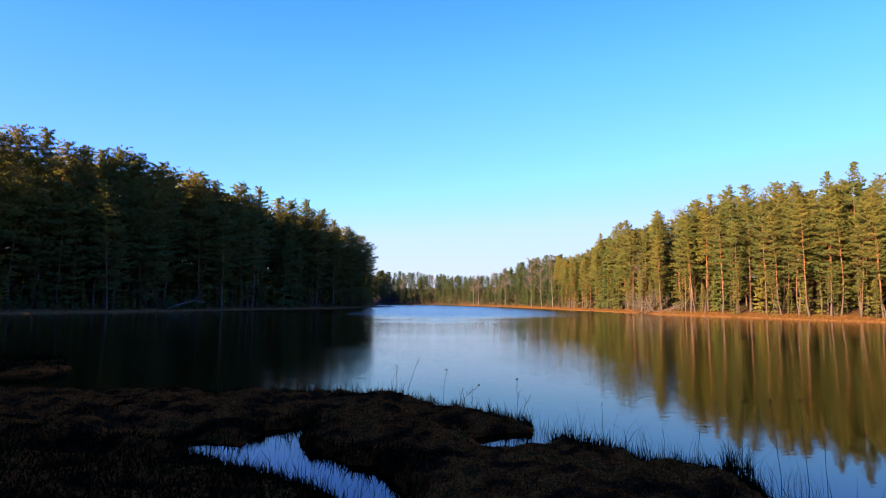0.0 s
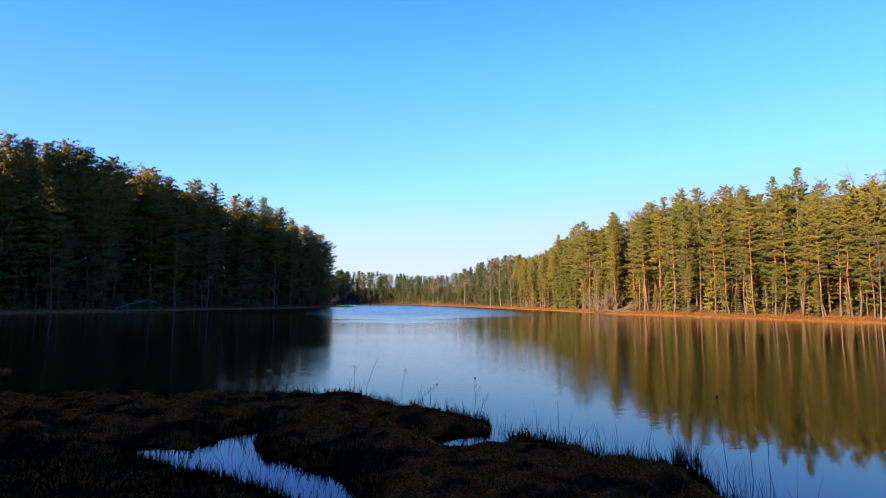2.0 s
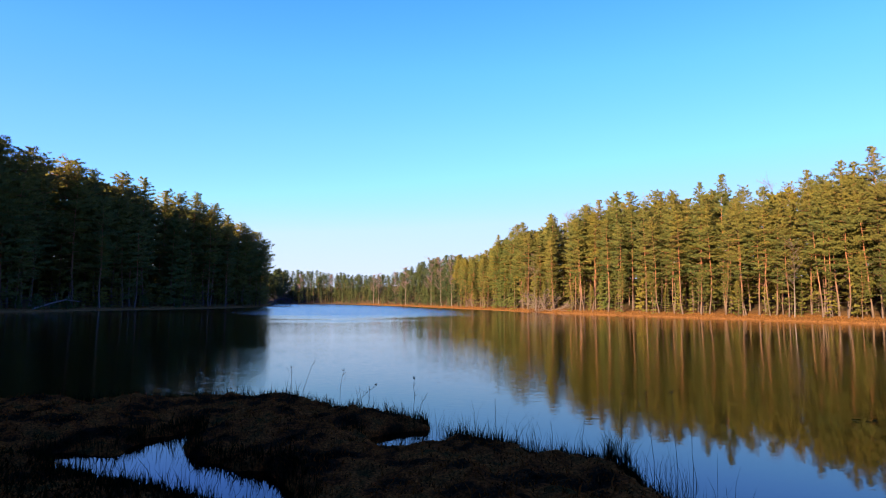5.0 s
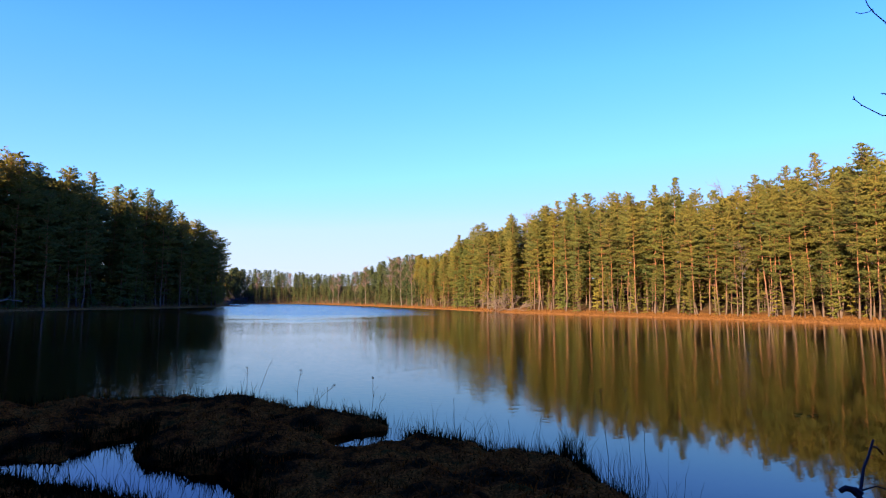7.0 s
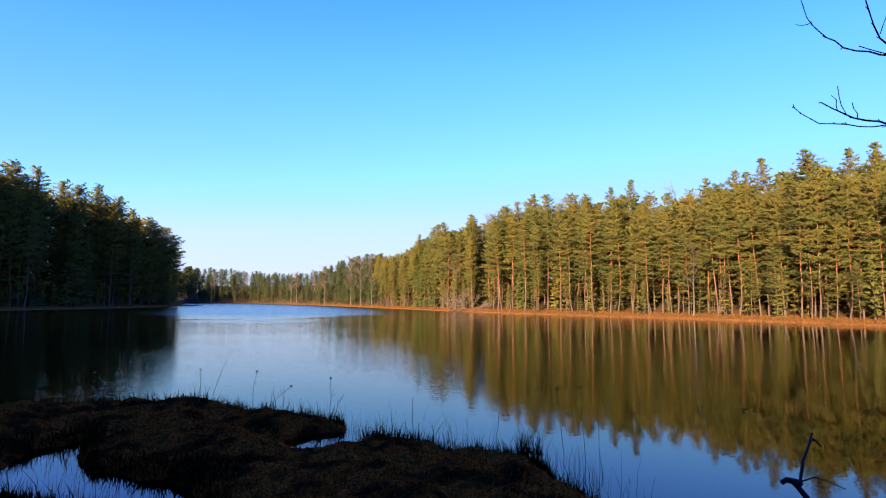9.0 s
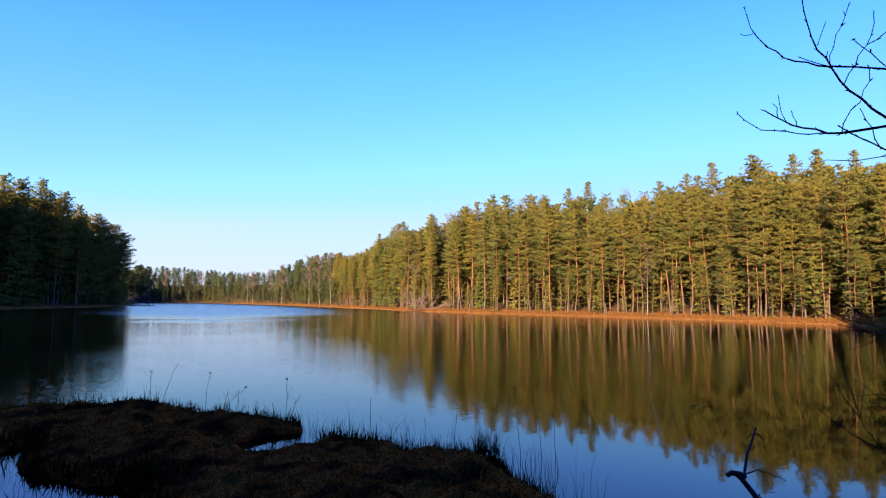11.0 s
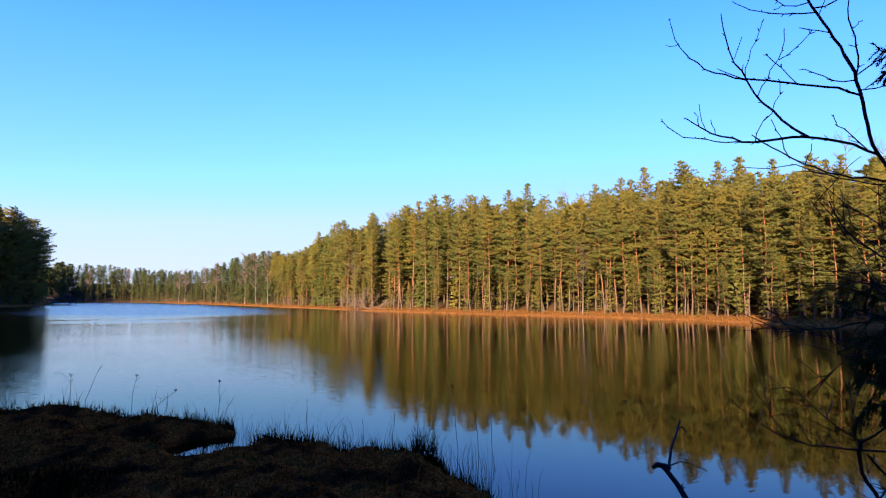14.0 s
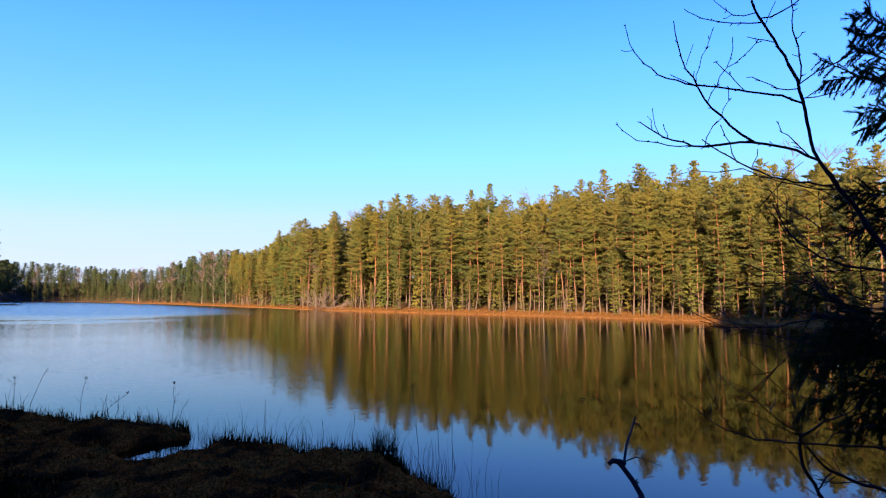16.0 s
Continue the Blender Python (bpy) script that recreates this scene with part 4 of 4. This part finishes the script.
line = np.interp(shoots[:, 0], [-5, -4.4, -3.2, -1.85, -1.0, -0.6], [10.7, 10.6, 10.2, 9.1, 8.0, 6.4])
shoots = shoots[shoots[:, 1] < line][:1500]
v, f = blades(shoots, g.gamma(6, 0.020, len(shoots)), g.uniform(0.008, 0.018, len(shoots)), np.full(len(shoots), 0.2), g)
tagged(new("pool_shoots", mesh("pool_shoots", v, f, SHADEGRASS)), "dark upright shoots along the near edge of the pool", "grass", kind="stuff")
px, py = g.uniform(-4.8, -0.4, 4000), g.uniform(6.4, 12.2, 4000)
pr = bank_reach(px, py)
ok = (pr < 0.02) & (pr > -0.45)
stems = np.c_[px[ok], py[ok], np.full(ok.sum(), -0.05)][:330]
v, f = blades(stems, g.gamma(4, 0.042, len(stems)), g.uniform(0.005, 0.010, len(stems)), np.full(len(stems), 0.16), g)
tagged(new("pool_stems", mesh("pool_stems", v, f, SHADEGRASS)), "thin dark stems standing in the shallow pool", "reeds", kind="stuff")
k = 750
wx, wy = g.uniform(0.8, 6.4, k * 6), g.uniform(6.6, 12.2, k * 6)
wr_ = bank_reach(wx, wy)
ok = (wr_ < 0.05) & (wr_ > -1.1 * g.uniform(0, 1, k * 6) ** 1.5)
reed = np.c_[wx[ok], wy[ok], np.full(ok.sum(), -0.05)][:k]
v, f = blades(reed, g.gamma(5, 0.07, len(reed)), np.full(len(reed), 0.0055), np.full(len(reed), 0.22), g)
tagged(new("water_sedge", mesh("water_sedge", v, f, SHADEGRASS)), "sparse dry stems standing in the shallow water", "reeds", kind="stuff")


def weed(x, y, height, lean, umbel, seed):
    """A dried stalk, bare or with a small flat seed head."""
    q = np.random.default_rng(seed)
    z = float(bank_height(np.array([x]), np.array([y]))[0])
    z = max(z, -0.05)
    ob = tagged(new("dried_weed"), "thin dried weed stalk on the bank against the water", "weed", "dried weeds")
    t = Tubes()
    p = [np.array([x, y, z]) + np.array([lean * u ** 1.6 + q.normal(0, 0.008), 0, height * u]) for u in np.linspace(0, 1, 6)]
    t.add(p, np.linspace(0.0055, 0.0028, 6), 4)
    part("stem", t.mesh("stem", GRASSY), ob)
    for s in range(2 + umbel * 2):
        u = q.uniform(0.45, 0.95)
        r = np.array([x + lean * u ** 1.6, y, z + height * u])
        e = r + np.array([q.normal(0, 0.07), q.normal(0, 0.04), q.uniform(0.05, 0.16)])
        s_ = Tubes()
        s_.add([r, (r + e) / 2 + (0, 0, -0.01), e], [0.003, 0.0028, 0.002], 3)
        part("side_shoot", s_.mesh("side_shoot", GRASSY), ob)
    if umbel:
        top = np.array(p[-1])
        t = Tubes()
        for s in range(9):
            a = q.uniform(0, 2 * math.pi)
            e = top + np.array([q.uniform(0.01, 0.045) * math.cos(a), q.uniform(0.01, 0.045) * math.sin(a), 0.03 + q.normal(0, 0.012)])
            t.add([top, e, e + (0, 0, 0.012)], [0.002, 0.004, 0.005], 3)
        part("seed_head", t.mesh("seed_head", GRASSY), ob)
    return ob


GRASSY = barky("dry stalk", (0.05, 0.04, 0.025), (0.06, 0.045, 0.03))
WEEDS = [(-1.12, 14.6, 0.71, 0.0, 1), (-0.84, 14.61, 0.93, 0.27, 0), (0.01, 14.3, 0.97, 0.09, 1), (0.4, 14.15, 0.66, 0.11, 0), (0.72, 14.17, 0.61, -0.0, 0), (0.33, 13.68, 0.57, 0.52, 1), (1.08, 13.56, 0.43, 0.0, 0), (1.57, 12.37, 0.81, -0.01, 1), (1.61, 12.13, 0.53, 0.19, 0), (2.95, 10.91, 0.79, -0.03, 0), (3.21, 10.52, 0.42, 0.24, 0), (4.69, 9.35, 1.08, 0.02, 1), (4.74, 8.39, 1.25, -0.13, 1), (5.12, 8.4, 1.25, -0.08, 1), (5.39, 8.4, 0.83, -0.04, 0), (3.65, 9.77, 0.6, -0.04, 0), (1.21, 13.0, 0.39, 0.06, 0), (2.35, 10.98, 0.32, 0.02, 0), (3.92, 9.18, 0.73, 0.05, 0)]
for i, (x, y, h, l, u) in enumerate(WEEDS):
    weed(x, y, h, l, u, 100 + i)

tus = tagged(new("sedge_tussock"), "dark tussock of sedge at the water's edge", "grass tuft")
k = 150
a, r = g.uniform(0, 2 * math.pi, k), 0.2 * np.sqrt(g.uniform(0, 1, k))
base = np.c_[4.32 + r * np.cos(a), 8.75 + 1.3 * r * np.sin(a), np.full(k, 0.12)]
v, f = blades(base, g.uniform(0.12, 0.5, k), np.full(k, 0.009), np.full(k, 0.30), g)
tagged(part("sedge", mesh("sedge", v, f, SHADEGRASS), tus), kind="stuff")

# a dead stick standing out of the water
stick = tagged(new("dead_stick"), "dark dead branch with a broken knob standing out of the water", "dead branch")


def limb(name, points, r0, r1, mat, parent, sides=6):
    t = Tubes()
    t.add(points, np.linspace(r0, r1, len(points)), sides)
    return part(name, t.mesh(name, mat), parent)


limb("stem", [(4.86, 3.8, 0.0), (4.93, 4.0, 0.45), (4.95, 4.12, 0.66), (4.95, 4.23, 0.78), (4.91, 4.33, 0.90), (4.87, 4.36, 0.945)], 0.032, 0.022, TWIG, stick, 8)
limb("knob", [(4.80, 4.40, 0.92), (4.85, 4.39, 0.945), (4.92, 4.35, 0.93), (4.95, 4.33, 0.90)], 0.022, 0.036, TWIG, stick, 8)
limb("branch", [(4.93, 4.33, 0.87), (5.08, 4.42, 1.03), (5.14, 4.46, 1.08), (5.25, 4.50, 1.17), (5.40, 4.57, 1.30)], 0.015, 0.010, TWIG, stick)
limb("twig", [(5.38, 4.57, 1.24), (5.42, 4.55, 1.23), (5.46, 4.53, 1.17)], 0.011, 0.009, TWIG, stick, 5)
limb("twig", [(4.96, 4.36, 0.92), (5.10, 4.31, 0.97), (5.16, 4.24, 0.955), (5.26, 4.13, 0.90)], 0.009, 0.004, TWIG, stick, 5)
for u, side in ((0.2, 1), (0.32, -1), (0.45, 1), (0.5, -1), (0.62, 1), (0.7, -1), (0.82, 1)):
    root = np.array([4.86 + 0.11 * min(1, u * 1.3), 3.8 + 0.5 * u, 0.9 * u])
    limb("stub", [root, root + (0.035 * side, -0.015, 0.02)], 0.016, 0.008, TWIG, stick, 5)
limb("stub", [(4.95, 4.2, 0.74), (4.99, 4.2, 0.79)], 0.01, 0.006, TWIG, stick, 5)

# floating leaves
LEAVES = (11.36, 11.45)
pad = tagged(new("floating_leaves"), "small patch of floating leaves on the calm water", "water plant")
for q in range(7):
    c = np.array([LEAVES[0] + g.normal(0, 0.22), LEAVES[1] + g.normal(0, 0.12), 0.006])
    a = np.linspace(0.25, 2 * math.pi - 0.25, 10)
    ring = c + 0.055 * np.c_[np.cos(a), np.sin(a), 0 * a]
    part("leaf", mesh("leaf", np.r_[[c], ring, [c - (0, 0, 0.004)], ring - (0, 0, 0.004)], [[0, i, i + 1] for i in range(1, 10)] + [[11, i + 12, i + 11] for i in range(1, 10)] + [[i, i + 11, i + 12, i + 1] for i in range(1, 10)], SHRUB), pad)

# ---- the bare alder beside the standing place
FRONT, RIGHT = np.array([math.sin(radians(58)), math.cos(radians(58)), 0]), np.array([math.cos(radians(58)), -math.sin(radians(58)), 0])
ORIGIN = np.array([0.132, -0.036, EYE])


class Boughs:
    """Limbs of a leafless tree, each springing from the nearest older one and bowed on its way to the tip (cm, right and up from the eye)."""

    def __init__(self, ob, away, spread, seed, stout=1.0, twigs=0):
        self.ob, self.away, self.spread, self.stout, self.twigs = ob, away, spread, stout, twigs
        self.q, self.joints, self.depths = np.random.default_rng(seed), [], []

    def grow(self, start, tip, bow, r0, r1):
        q, ob = self.q, self.ob
        a, b = np.array(start, dtype=float), np.array(tip, dtype=float)
        depth, fan = 1.0, q.normal(0, self.spread) if len(self.joints) > 90 else 0.0
        if self.joints:
            gap = np.hypot(*(np.array(self.joints) - a).T)
            i = int(gap.argmin())
            if gap[i] < 7:
                a, depth = np.array(self.joints[i]), self.depths[i]
        across = np.array([-(b - a)[1], (b - a)[0]]) / (np.linalg.norm(b - a) + 1e-9)
        t = np.linspace(0, 1, max(4, min(13, int(np.linalg.norm(b - a) / 4) + 2)))
        bend = 13.5 * (bow[0] * t * (t - 2 / 3) * (t - 1) - bow[1] * t * (t - 1 / 3) * (t - 1))
        flat = a + (b - a) * t[:, None] + across * bend[:, None]
        s = depth + fan * t / self.away
        for u in np.linspace(0, 1, 45):
            self.joints.append([np.interp(u, t, flat[:, 0]), np.interp(u, t, flat[:, 1])])
            self.depths.append(float(np.interp(u, t, s)))
        p = np.array([(FRONT * self.away + RIGHT * (u * 0.01) + np.array([0, 0, w * 0.01])) * f for (u, w), f in zip(flat, s)]) + ORIGIN
        p[1:-1] += q.normal(0, 0.0032, (len(p) - 2, 3))
        limb("branch", p, r0 * (0.00085 if r0 < 6 else 0.00066) * self.stout, max(r1 * self.stout * (1 if r1 < 5 else 0.8), 1.4) * 0.001, TWIG, ob, 6 if r0 > 6 else 4)
        long = len(p) > 4
        for c in range(self.twigs if long else 0):
            i = q.integers(2, len(p))
            d = p[i] - p[i - 1]
            d = d / (np.linalg.norm(d) + 1e-9) + q.normal(0, 0.55, 3) + np.array([0, 0, 0.25])
            e = p[i] + d * q.uniform(0.05, 0.16)
            limb("twig", [p[i], (p[i] + e) / 2 + q.normal(0, 0.006, 3), e, e + (d + q.normal(0, 0.4, 3)) * q.uniform(0.01, 0.05)], 0.0021, 0.0012, TWIG, ob, 3)
        for c in range(len(p) if long and r0 < 8 else 0):
            i = q.integers(1, len(p))
            d = p[i] - p[i - 1]
            d = d / (np.linalg.norm(d) + 1e-9) + q.normal(0, 0.5, 3)
            limb("bud", [p[i], p[i] + d * q.uniform(0.006, 0.016)], 0.002, 0.0015, TWIG, ob, 3)


alder = tagged(new("alder_tree"), "bare dark alder leaning out over the bank", "tree")
limb("trunk", [ORIGIN + FRONT * 2.45 + RIGHT * u + np.array([0, 0, w]) for u, w in ((0.72, -2.15), (0.70, -1.6), (0.64, -0.9), (0.55, -0.3), (0.49, 0.04))], 0.026, 0.0135, TWIG, alder, 8)
upper = Boughs(alder, 2.45, 0.05, 1)
upper.grow((28, 47), (18, 88), (0.9, -0.7), 9.5, 7.5)
upper.grow((18, 88), (7, 115), (0.3, 0.6), 7.5, 5.5)
upper.grow((49, 4), (28, 47), (-1.2, -1.2), 15.5, 10)
upper.grow((26, 50), (-11, 60), (-3.5, -3.5), 7.1, 4.7)
upper.grow((-11, 60), (-35, 73), (2.1, 1.9), 4.7, 2.2)
upper.grow((-13, 59), (-44, 73), (2.4, 3.5), 2.7, 1.6)
upper.grow((-28, 67), (-30, 78), (0.8, 0.7), 2.2, 1.6)
upper.grow((-30, 69), (-32, 75), (0.0, 0.0), 2.2, 1.6)
upper.grow((-25, 64), (-26, 71), (0.0, 0.0), 2.2, 1.6)
upper.grow((6, 61), (-21, 113), (5.4, 5.2), 5.4, 2.2)
upper.grow((-13, 85), (-7, 106), (0.9, 0.5), 2.2, 1.6)
upper.grow((-13, 85), (-23, 91), (0.0, 0.0), 2.2, 1.6)
upper.grow((-16, 94), (-14, 102), (0.1, 0.2), 2.2, 1.6)
upper.grow((-13, 85), (-40, 115), (5.2, 5.4), 3.8, 1.6)
upper.grow((-37, 104), (-42, 105), (0.0, 0.0), 1.6, 1.1)
upper.grow((22, 72), (-13, 85), (-1.2, -0.6), 4.9, 3.3)
upper.grow((3, 80), (-6, 93), (-0.5, -0.5), 2.2, 1.6)
upper.grow((-9, 78), (0, 101), (-1.0, -2.0), 2.7, 1.6)
upper.grow((-2, 90), (8, 98), (-0.6, -0.5), 2.2, 1.6)
upper.grow((-11, 60), (-2, 82), (-0.1, -1.7), 2.7, 1.6)
upper.grow((21, 78), (6, 85), (1.5, 1.1), 2.7, 1.6)
upper.grow((9, 105), (-16, 116), (1.9, 1.9), 3.3, 1.6)
upper.grow((8, 110), (-6, 118), (3.1, 2.2), 2.7, 1.6)
upper.grow((1, 110), (-3, 110), (0.0, 0.0), 1.6, 1.6)
upper.grow((13, 97), (5, 101), (0.0, 0.0), 2.2, 1.6)
upper.grow((22, 79), (20, 112), (-1.2, -0.2), 3.8, 2.2)
upper.grow((22, 97), (24, 99), (0.0, 0.0), 2.2, 1.6)
upper.grow((11, 108), (23, 112), (-1.4, -1.2), 3.3, 2.2)
upper.grow((12, 104), (15, 113), (0.0, 0.0), 2.2, 1.6)
upper.grow((23, 79), (43, 90), (0.9, 0.7), 3.3, 2.2)
upper.grow((22, 74), (34, 75), (-0.3, -0.3), 2.7, 1.6)
upper.grow((23, 74), (30, 79), (0.0, 0.0), 2.2, 1.6)
upper.grow((23, 53), (14, 66), (0.5, 0.5), 2.7, 1.6)
upper.grow((30, 40), (-12, 63), (4.6, 4.3), 4.4, 2.2)
upper.grow((5, 49), (7, 57), (0.0, 0.0), 2.7, 1.6)
upper.grow((0, 52), (-5, 67), (0.2, 0.2), 2.7, 1.6)
side = Boughs(alder, 2.6, 0.15, 2, 0.62, 3)
side.grow((52, 11), (12, 38), (7.8, 8.7), 12.4, 3.8)
side.grow((37, 41), (2, 53), (1.8, 1.9), 6.7, 2.9)
side.grow((45, 8), (0, 15), (1.4, 2.6), 4.8, 2.4)
side.grow((22, 18), (7, 37), (2.1, 2.2), 3.8, 1.9)
side.grow((29, 15), (18, 34), (0.5, 2.1), 3.8, 1.9)
side.grow((41, -6), (10, 18), (0.9, 0.2), 4.3, 1.9)
side.grow((47, 1), (13, 5), (0.2, -3.3), 4.8, 2.4)
side.grow((47, 30), (29, 26), (-0.5, 2.8), 3.8, 1.9)
side.grow((39, 1), (36, 37), (-1.0, -1.2), 3.8, 1.9)
side.grow((44, 4), (26, 29), (0.2, 0.8), 3.8, 1.9)
side.grow((47, 38), (33, 39), (-0.3, -0.3), 3.8, 1.9)
side.grow((41, -11), (-16, -8), (0.3, 2.8), 4.3, 2.4)
side.grow((-2, -11), (-12, -1), (0.0, 0.0), 2.9, 1.9)
side.grow((6, -12), (-1, -6), (0.5, 0.9), 2.9, 1.9)
side.grow((32, -8), (19, 8), (-2.6, -2.0), 2.9, 1.9)
side.grow((43, -2), (16, -3), (3.7, 3.3), 2.9, 1.9)
shrub = tagged(new("bare_shrub"), "bare dark shrub low beside the alder", "shrub")
limb("stem", [ORIGIN + FRONT * 2.8 + RIGHT * u + np.array([0, 0, w]) for u, w in ((0.46, -2.15), (0.42, -1.5), (0.36, -1.1), (0.30, -0.85))], 0.018, 0.012, TWIG, shrub, 8)
limb("stem", [ORIGIN + FRONT * 2.8 + RIGHT * u + np.array([0, 0, w]) for u, w in ((0.60, -2.15), (0.62, -1.5), (0.58, -0.95), (0.50, -0.73))], 0.018, 0.011, TWIG, shrub, 8)
low = Boughs(shrub, 2.8, 0.12, 3, 0.62, 3)
low.grow((30, -85), (19, -54), (1.9, 3.4), 20.9, 14.7)
low.grow((19, -54), (36, -43), (0.6, 0.5), 12.3, 4.9)
low.grow((50, -57), (-19, -47), (2.4, 6.7), 11.1, 4.3)
low.grow((-6, -54), (-12, -41), (0.7, 0.7), 5.5, 3.1)
low.grow((3, -56), (-1, -48), (0.5, 0.7), 4.9, 3.1)
low.grow((9, -57), (5, -52), (0.0, 0.0), 4.9, 3.1)
low.grow((20, -54), (-1, -36), (1.7, 1.4), 6.8, 3.1)
low.grow((8, -46), (11, -39), (0.0, 0.0), 4.3, 2.5)
low.grow((8, -47), (8, -43), (0.0, 0.0), 3.1, 2.5)
low.grow((50, -73), (21, -58), (2.0, 3.7), 18.4, 9.8)
low.grow((23, -75), (29, -67), (0.1, 0.2), 8.6, 4.9)
low.grow((35, -68), (21, -65), (1.0, 6.4), 4.9, 2.5)
low.grow((46, -65), (26, -70), (-1.7, 0.4), 6.1, 3.1)
low.grow((19, -54), (14, -37), (0.3, -1.4), 4.9, 2.5)
low.grow((27, -53), (40, -53), (3.9, 2.9), 5.5, 3.1)
low.grow((48, -21), (25, -17), (2.8, 2.4), 5.5, 4)
low.grow((25, -17), (-12, -11), (-0.6, -0.4), 4, 2.5)
low.grow((25, -24), (10, -19), (1.8, 2.0), 3.7, 2.5)
low.grow((16, -26), (6, -34), (0.1, 0.1), 3.7, 2.5)


# ---- a young spruce whose boughs hang in from the side
def frond(line, depth, fingers, long, droop, q):
    """One bough along a line (cm, right and up from the eye): an axis, short side twigs on both sides, and needles all along them."""
    u = np.linspace(0, 1, 9)
    flat = np.array(line, dtype=float) * 0.01
    t = np.linspace(0, 1, len(flat))
    axis = np.array([ORIGIN + (FRONT * 2.9 + RIGHT * np.interp(k, t, flat[:, 0]) + np.array([0, 0, np.interp(k, t, flat[:, 1])])) * depth for k in u])
    lines = [(axis, 0.004)]
    for c in range(fingers):
        f = q.uniform(0.05, 0.97)
        i = min(int(f * 8), 7)
        root = axis[i] + (axis[i + 1] - axis[i]) * (f * 8 - i)
        way = (axis[i + 1] - axis[i]) / (np.linalg.norm(axis[i + 1] - axis[i]) + 1e-9)
        turn = FRONT * q.normal(0, 0.5) + np.array([0, 0, (0.75 if c % 3 == 0 else -0.95) * q.uniform(0.6, 1.1) - droop])
        d = way * q.uniform(0.5, 1.0) + turn
        d /= np.linalg.norm(d)
        k = long * q.uniform(0.6, 1.15) * (1.1 - 0.55 * f)
        lines.append((np.array([root + d * k * w + np.array([0, 0, -0.12 * k * w * w]) for w in np.linspace(0, 1, 4)]), 0.0018))
    tb, nv = Tubes(), []
    for p, r in lines:
        tb.add(p, np.linspace(r, r * 0.5, len(p)), 3)
        k = int(np.linalg.norm(np.diff(p, axis=0), axis=1).sum() / 0.0015)
        f = np.sort(q.uniform(0, len(p) - 1.001, k))
        i = f.astype(int)
        c = p[i] + (p[i + 1] - p[i]) * (f - i)[:, None]
        d = p[i + 1] - p[i]
        d /= np.linalg.norm(d, axis=1)[:, None] + 1e-9
        side = np.cross(d, q.normal(size=(k, 3)))
        side /= np.linalg.norm(side, axis=1)[:, None] + 1e-9
        tip = c + (side * 0.7 + d * 0.7) * q.uniform(0.012, 0.020, k)[:, None]
        w = np.cross(side, d) * 0.0024
        nv.append(np.stack([c - w, c + w, tip], 1).reshape(-1, 3))
    nv = np.concatenate(nv)
    return tb, nv, np.arange(len(nv)).reshape(-1, 3)


young = tagged(new("young_spruce"), "young spruce with drooping boughs at the bank, toned dark as shade", "tree")
q = np.random.default_rng(77)
foot = np.array([3.28, 0.93, 0.55])
limb("trunk", [foot, foot + (0.01, 0.0, 1.5), foot + (0.0, 0.02, 3.0), foot + (0, 0, 4.6)], 0.045, 0.012, TWIG, young, 8)
HIGH = (((61, 86), (55, 89), (48, 93), (43, 97), (37, 101), (33, 104)), ((61, 88), (46, 94), (41, 94), (34, 94)), ((62, 106), (57, 113), (52, 119), (51, 123)), ((62, 109), (57, 114), (48, 120), (46, 119)), ((62, 107), (49, 112), (46, 112)), ((62, 96), (54, 101), (49, 104), (44, 107)), ((61, 76), (53, 79), (46, 78)), ((60, 68), (55, 74), (50, 73), (47, 71)), ((60, 93), (52, 97), (47, 96)))
MIDDLE = (((66, 41), (48, 44), (37, 46)), ((66, 35), (50, 38), (40, 35)), ((65, 28), (51, 31), (40, 29)), ((66, 46), (52, 44), (45, 48)), ((65, 21), (53, 25), (43, 23)))
LOW = (((68, -5), (42, -2), (29, 1), (20, 5)), ((67, -14), (38, -12), (23, -16)), ((67, -23), (41, -20), (28, -23), (22, -25)), ((67, -27), (45, -26), (31, -28), (26, -32)), ((66, -34), (45, -35), (31, -40), (22, -42)), ((66, -40), (48, -41), (38, -46), (36, -50)), ((66, -46), (52, -45), (44, -51)), ((68, -10), (46, -8), (30, -7)), ((67, -16), (49, -17), (34, -20)), ((66, -29), (52, -31), (41, -34)))
for lines, copies, fingers, long, droop, stray in ((HIGH, 1, 22, 0.105, 0.15, 0.0), (MIDDLE, 2, 20, 0.11, 0.1, 4.0), (LOW, 3, 24, 0.12, 0.35, 5.0)):
    for line in lines:
        for c in range(copies):
            depth = q.uniform(0.92, 1.12)
            moved = [(a + q.normal(0, 1) * stray * (c > 0), b + q.normal(0, 1) * stray * (c > 0)) for a, b in line]
            # each bough springs from the trunk at its own height
            rise = moved[0][1] * 0.01 * depth + EYE
            stem = foot + np.array([0, 0, min(max(rise, 1.0), 4.9) - foot[2]]) - ORIGIN
            reach = stem @ FRONT
            moved.insert(0, (100 * 2.9 * (stem @ RIGHT) / reach, 100 * 2.9 * stem[2] / reach))
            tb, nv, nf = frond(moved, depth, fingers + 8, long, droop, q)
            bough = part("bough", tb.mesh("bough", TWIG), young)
            part("needles", mesh("needles", nv, nf, SHADESPRUCE), bough)
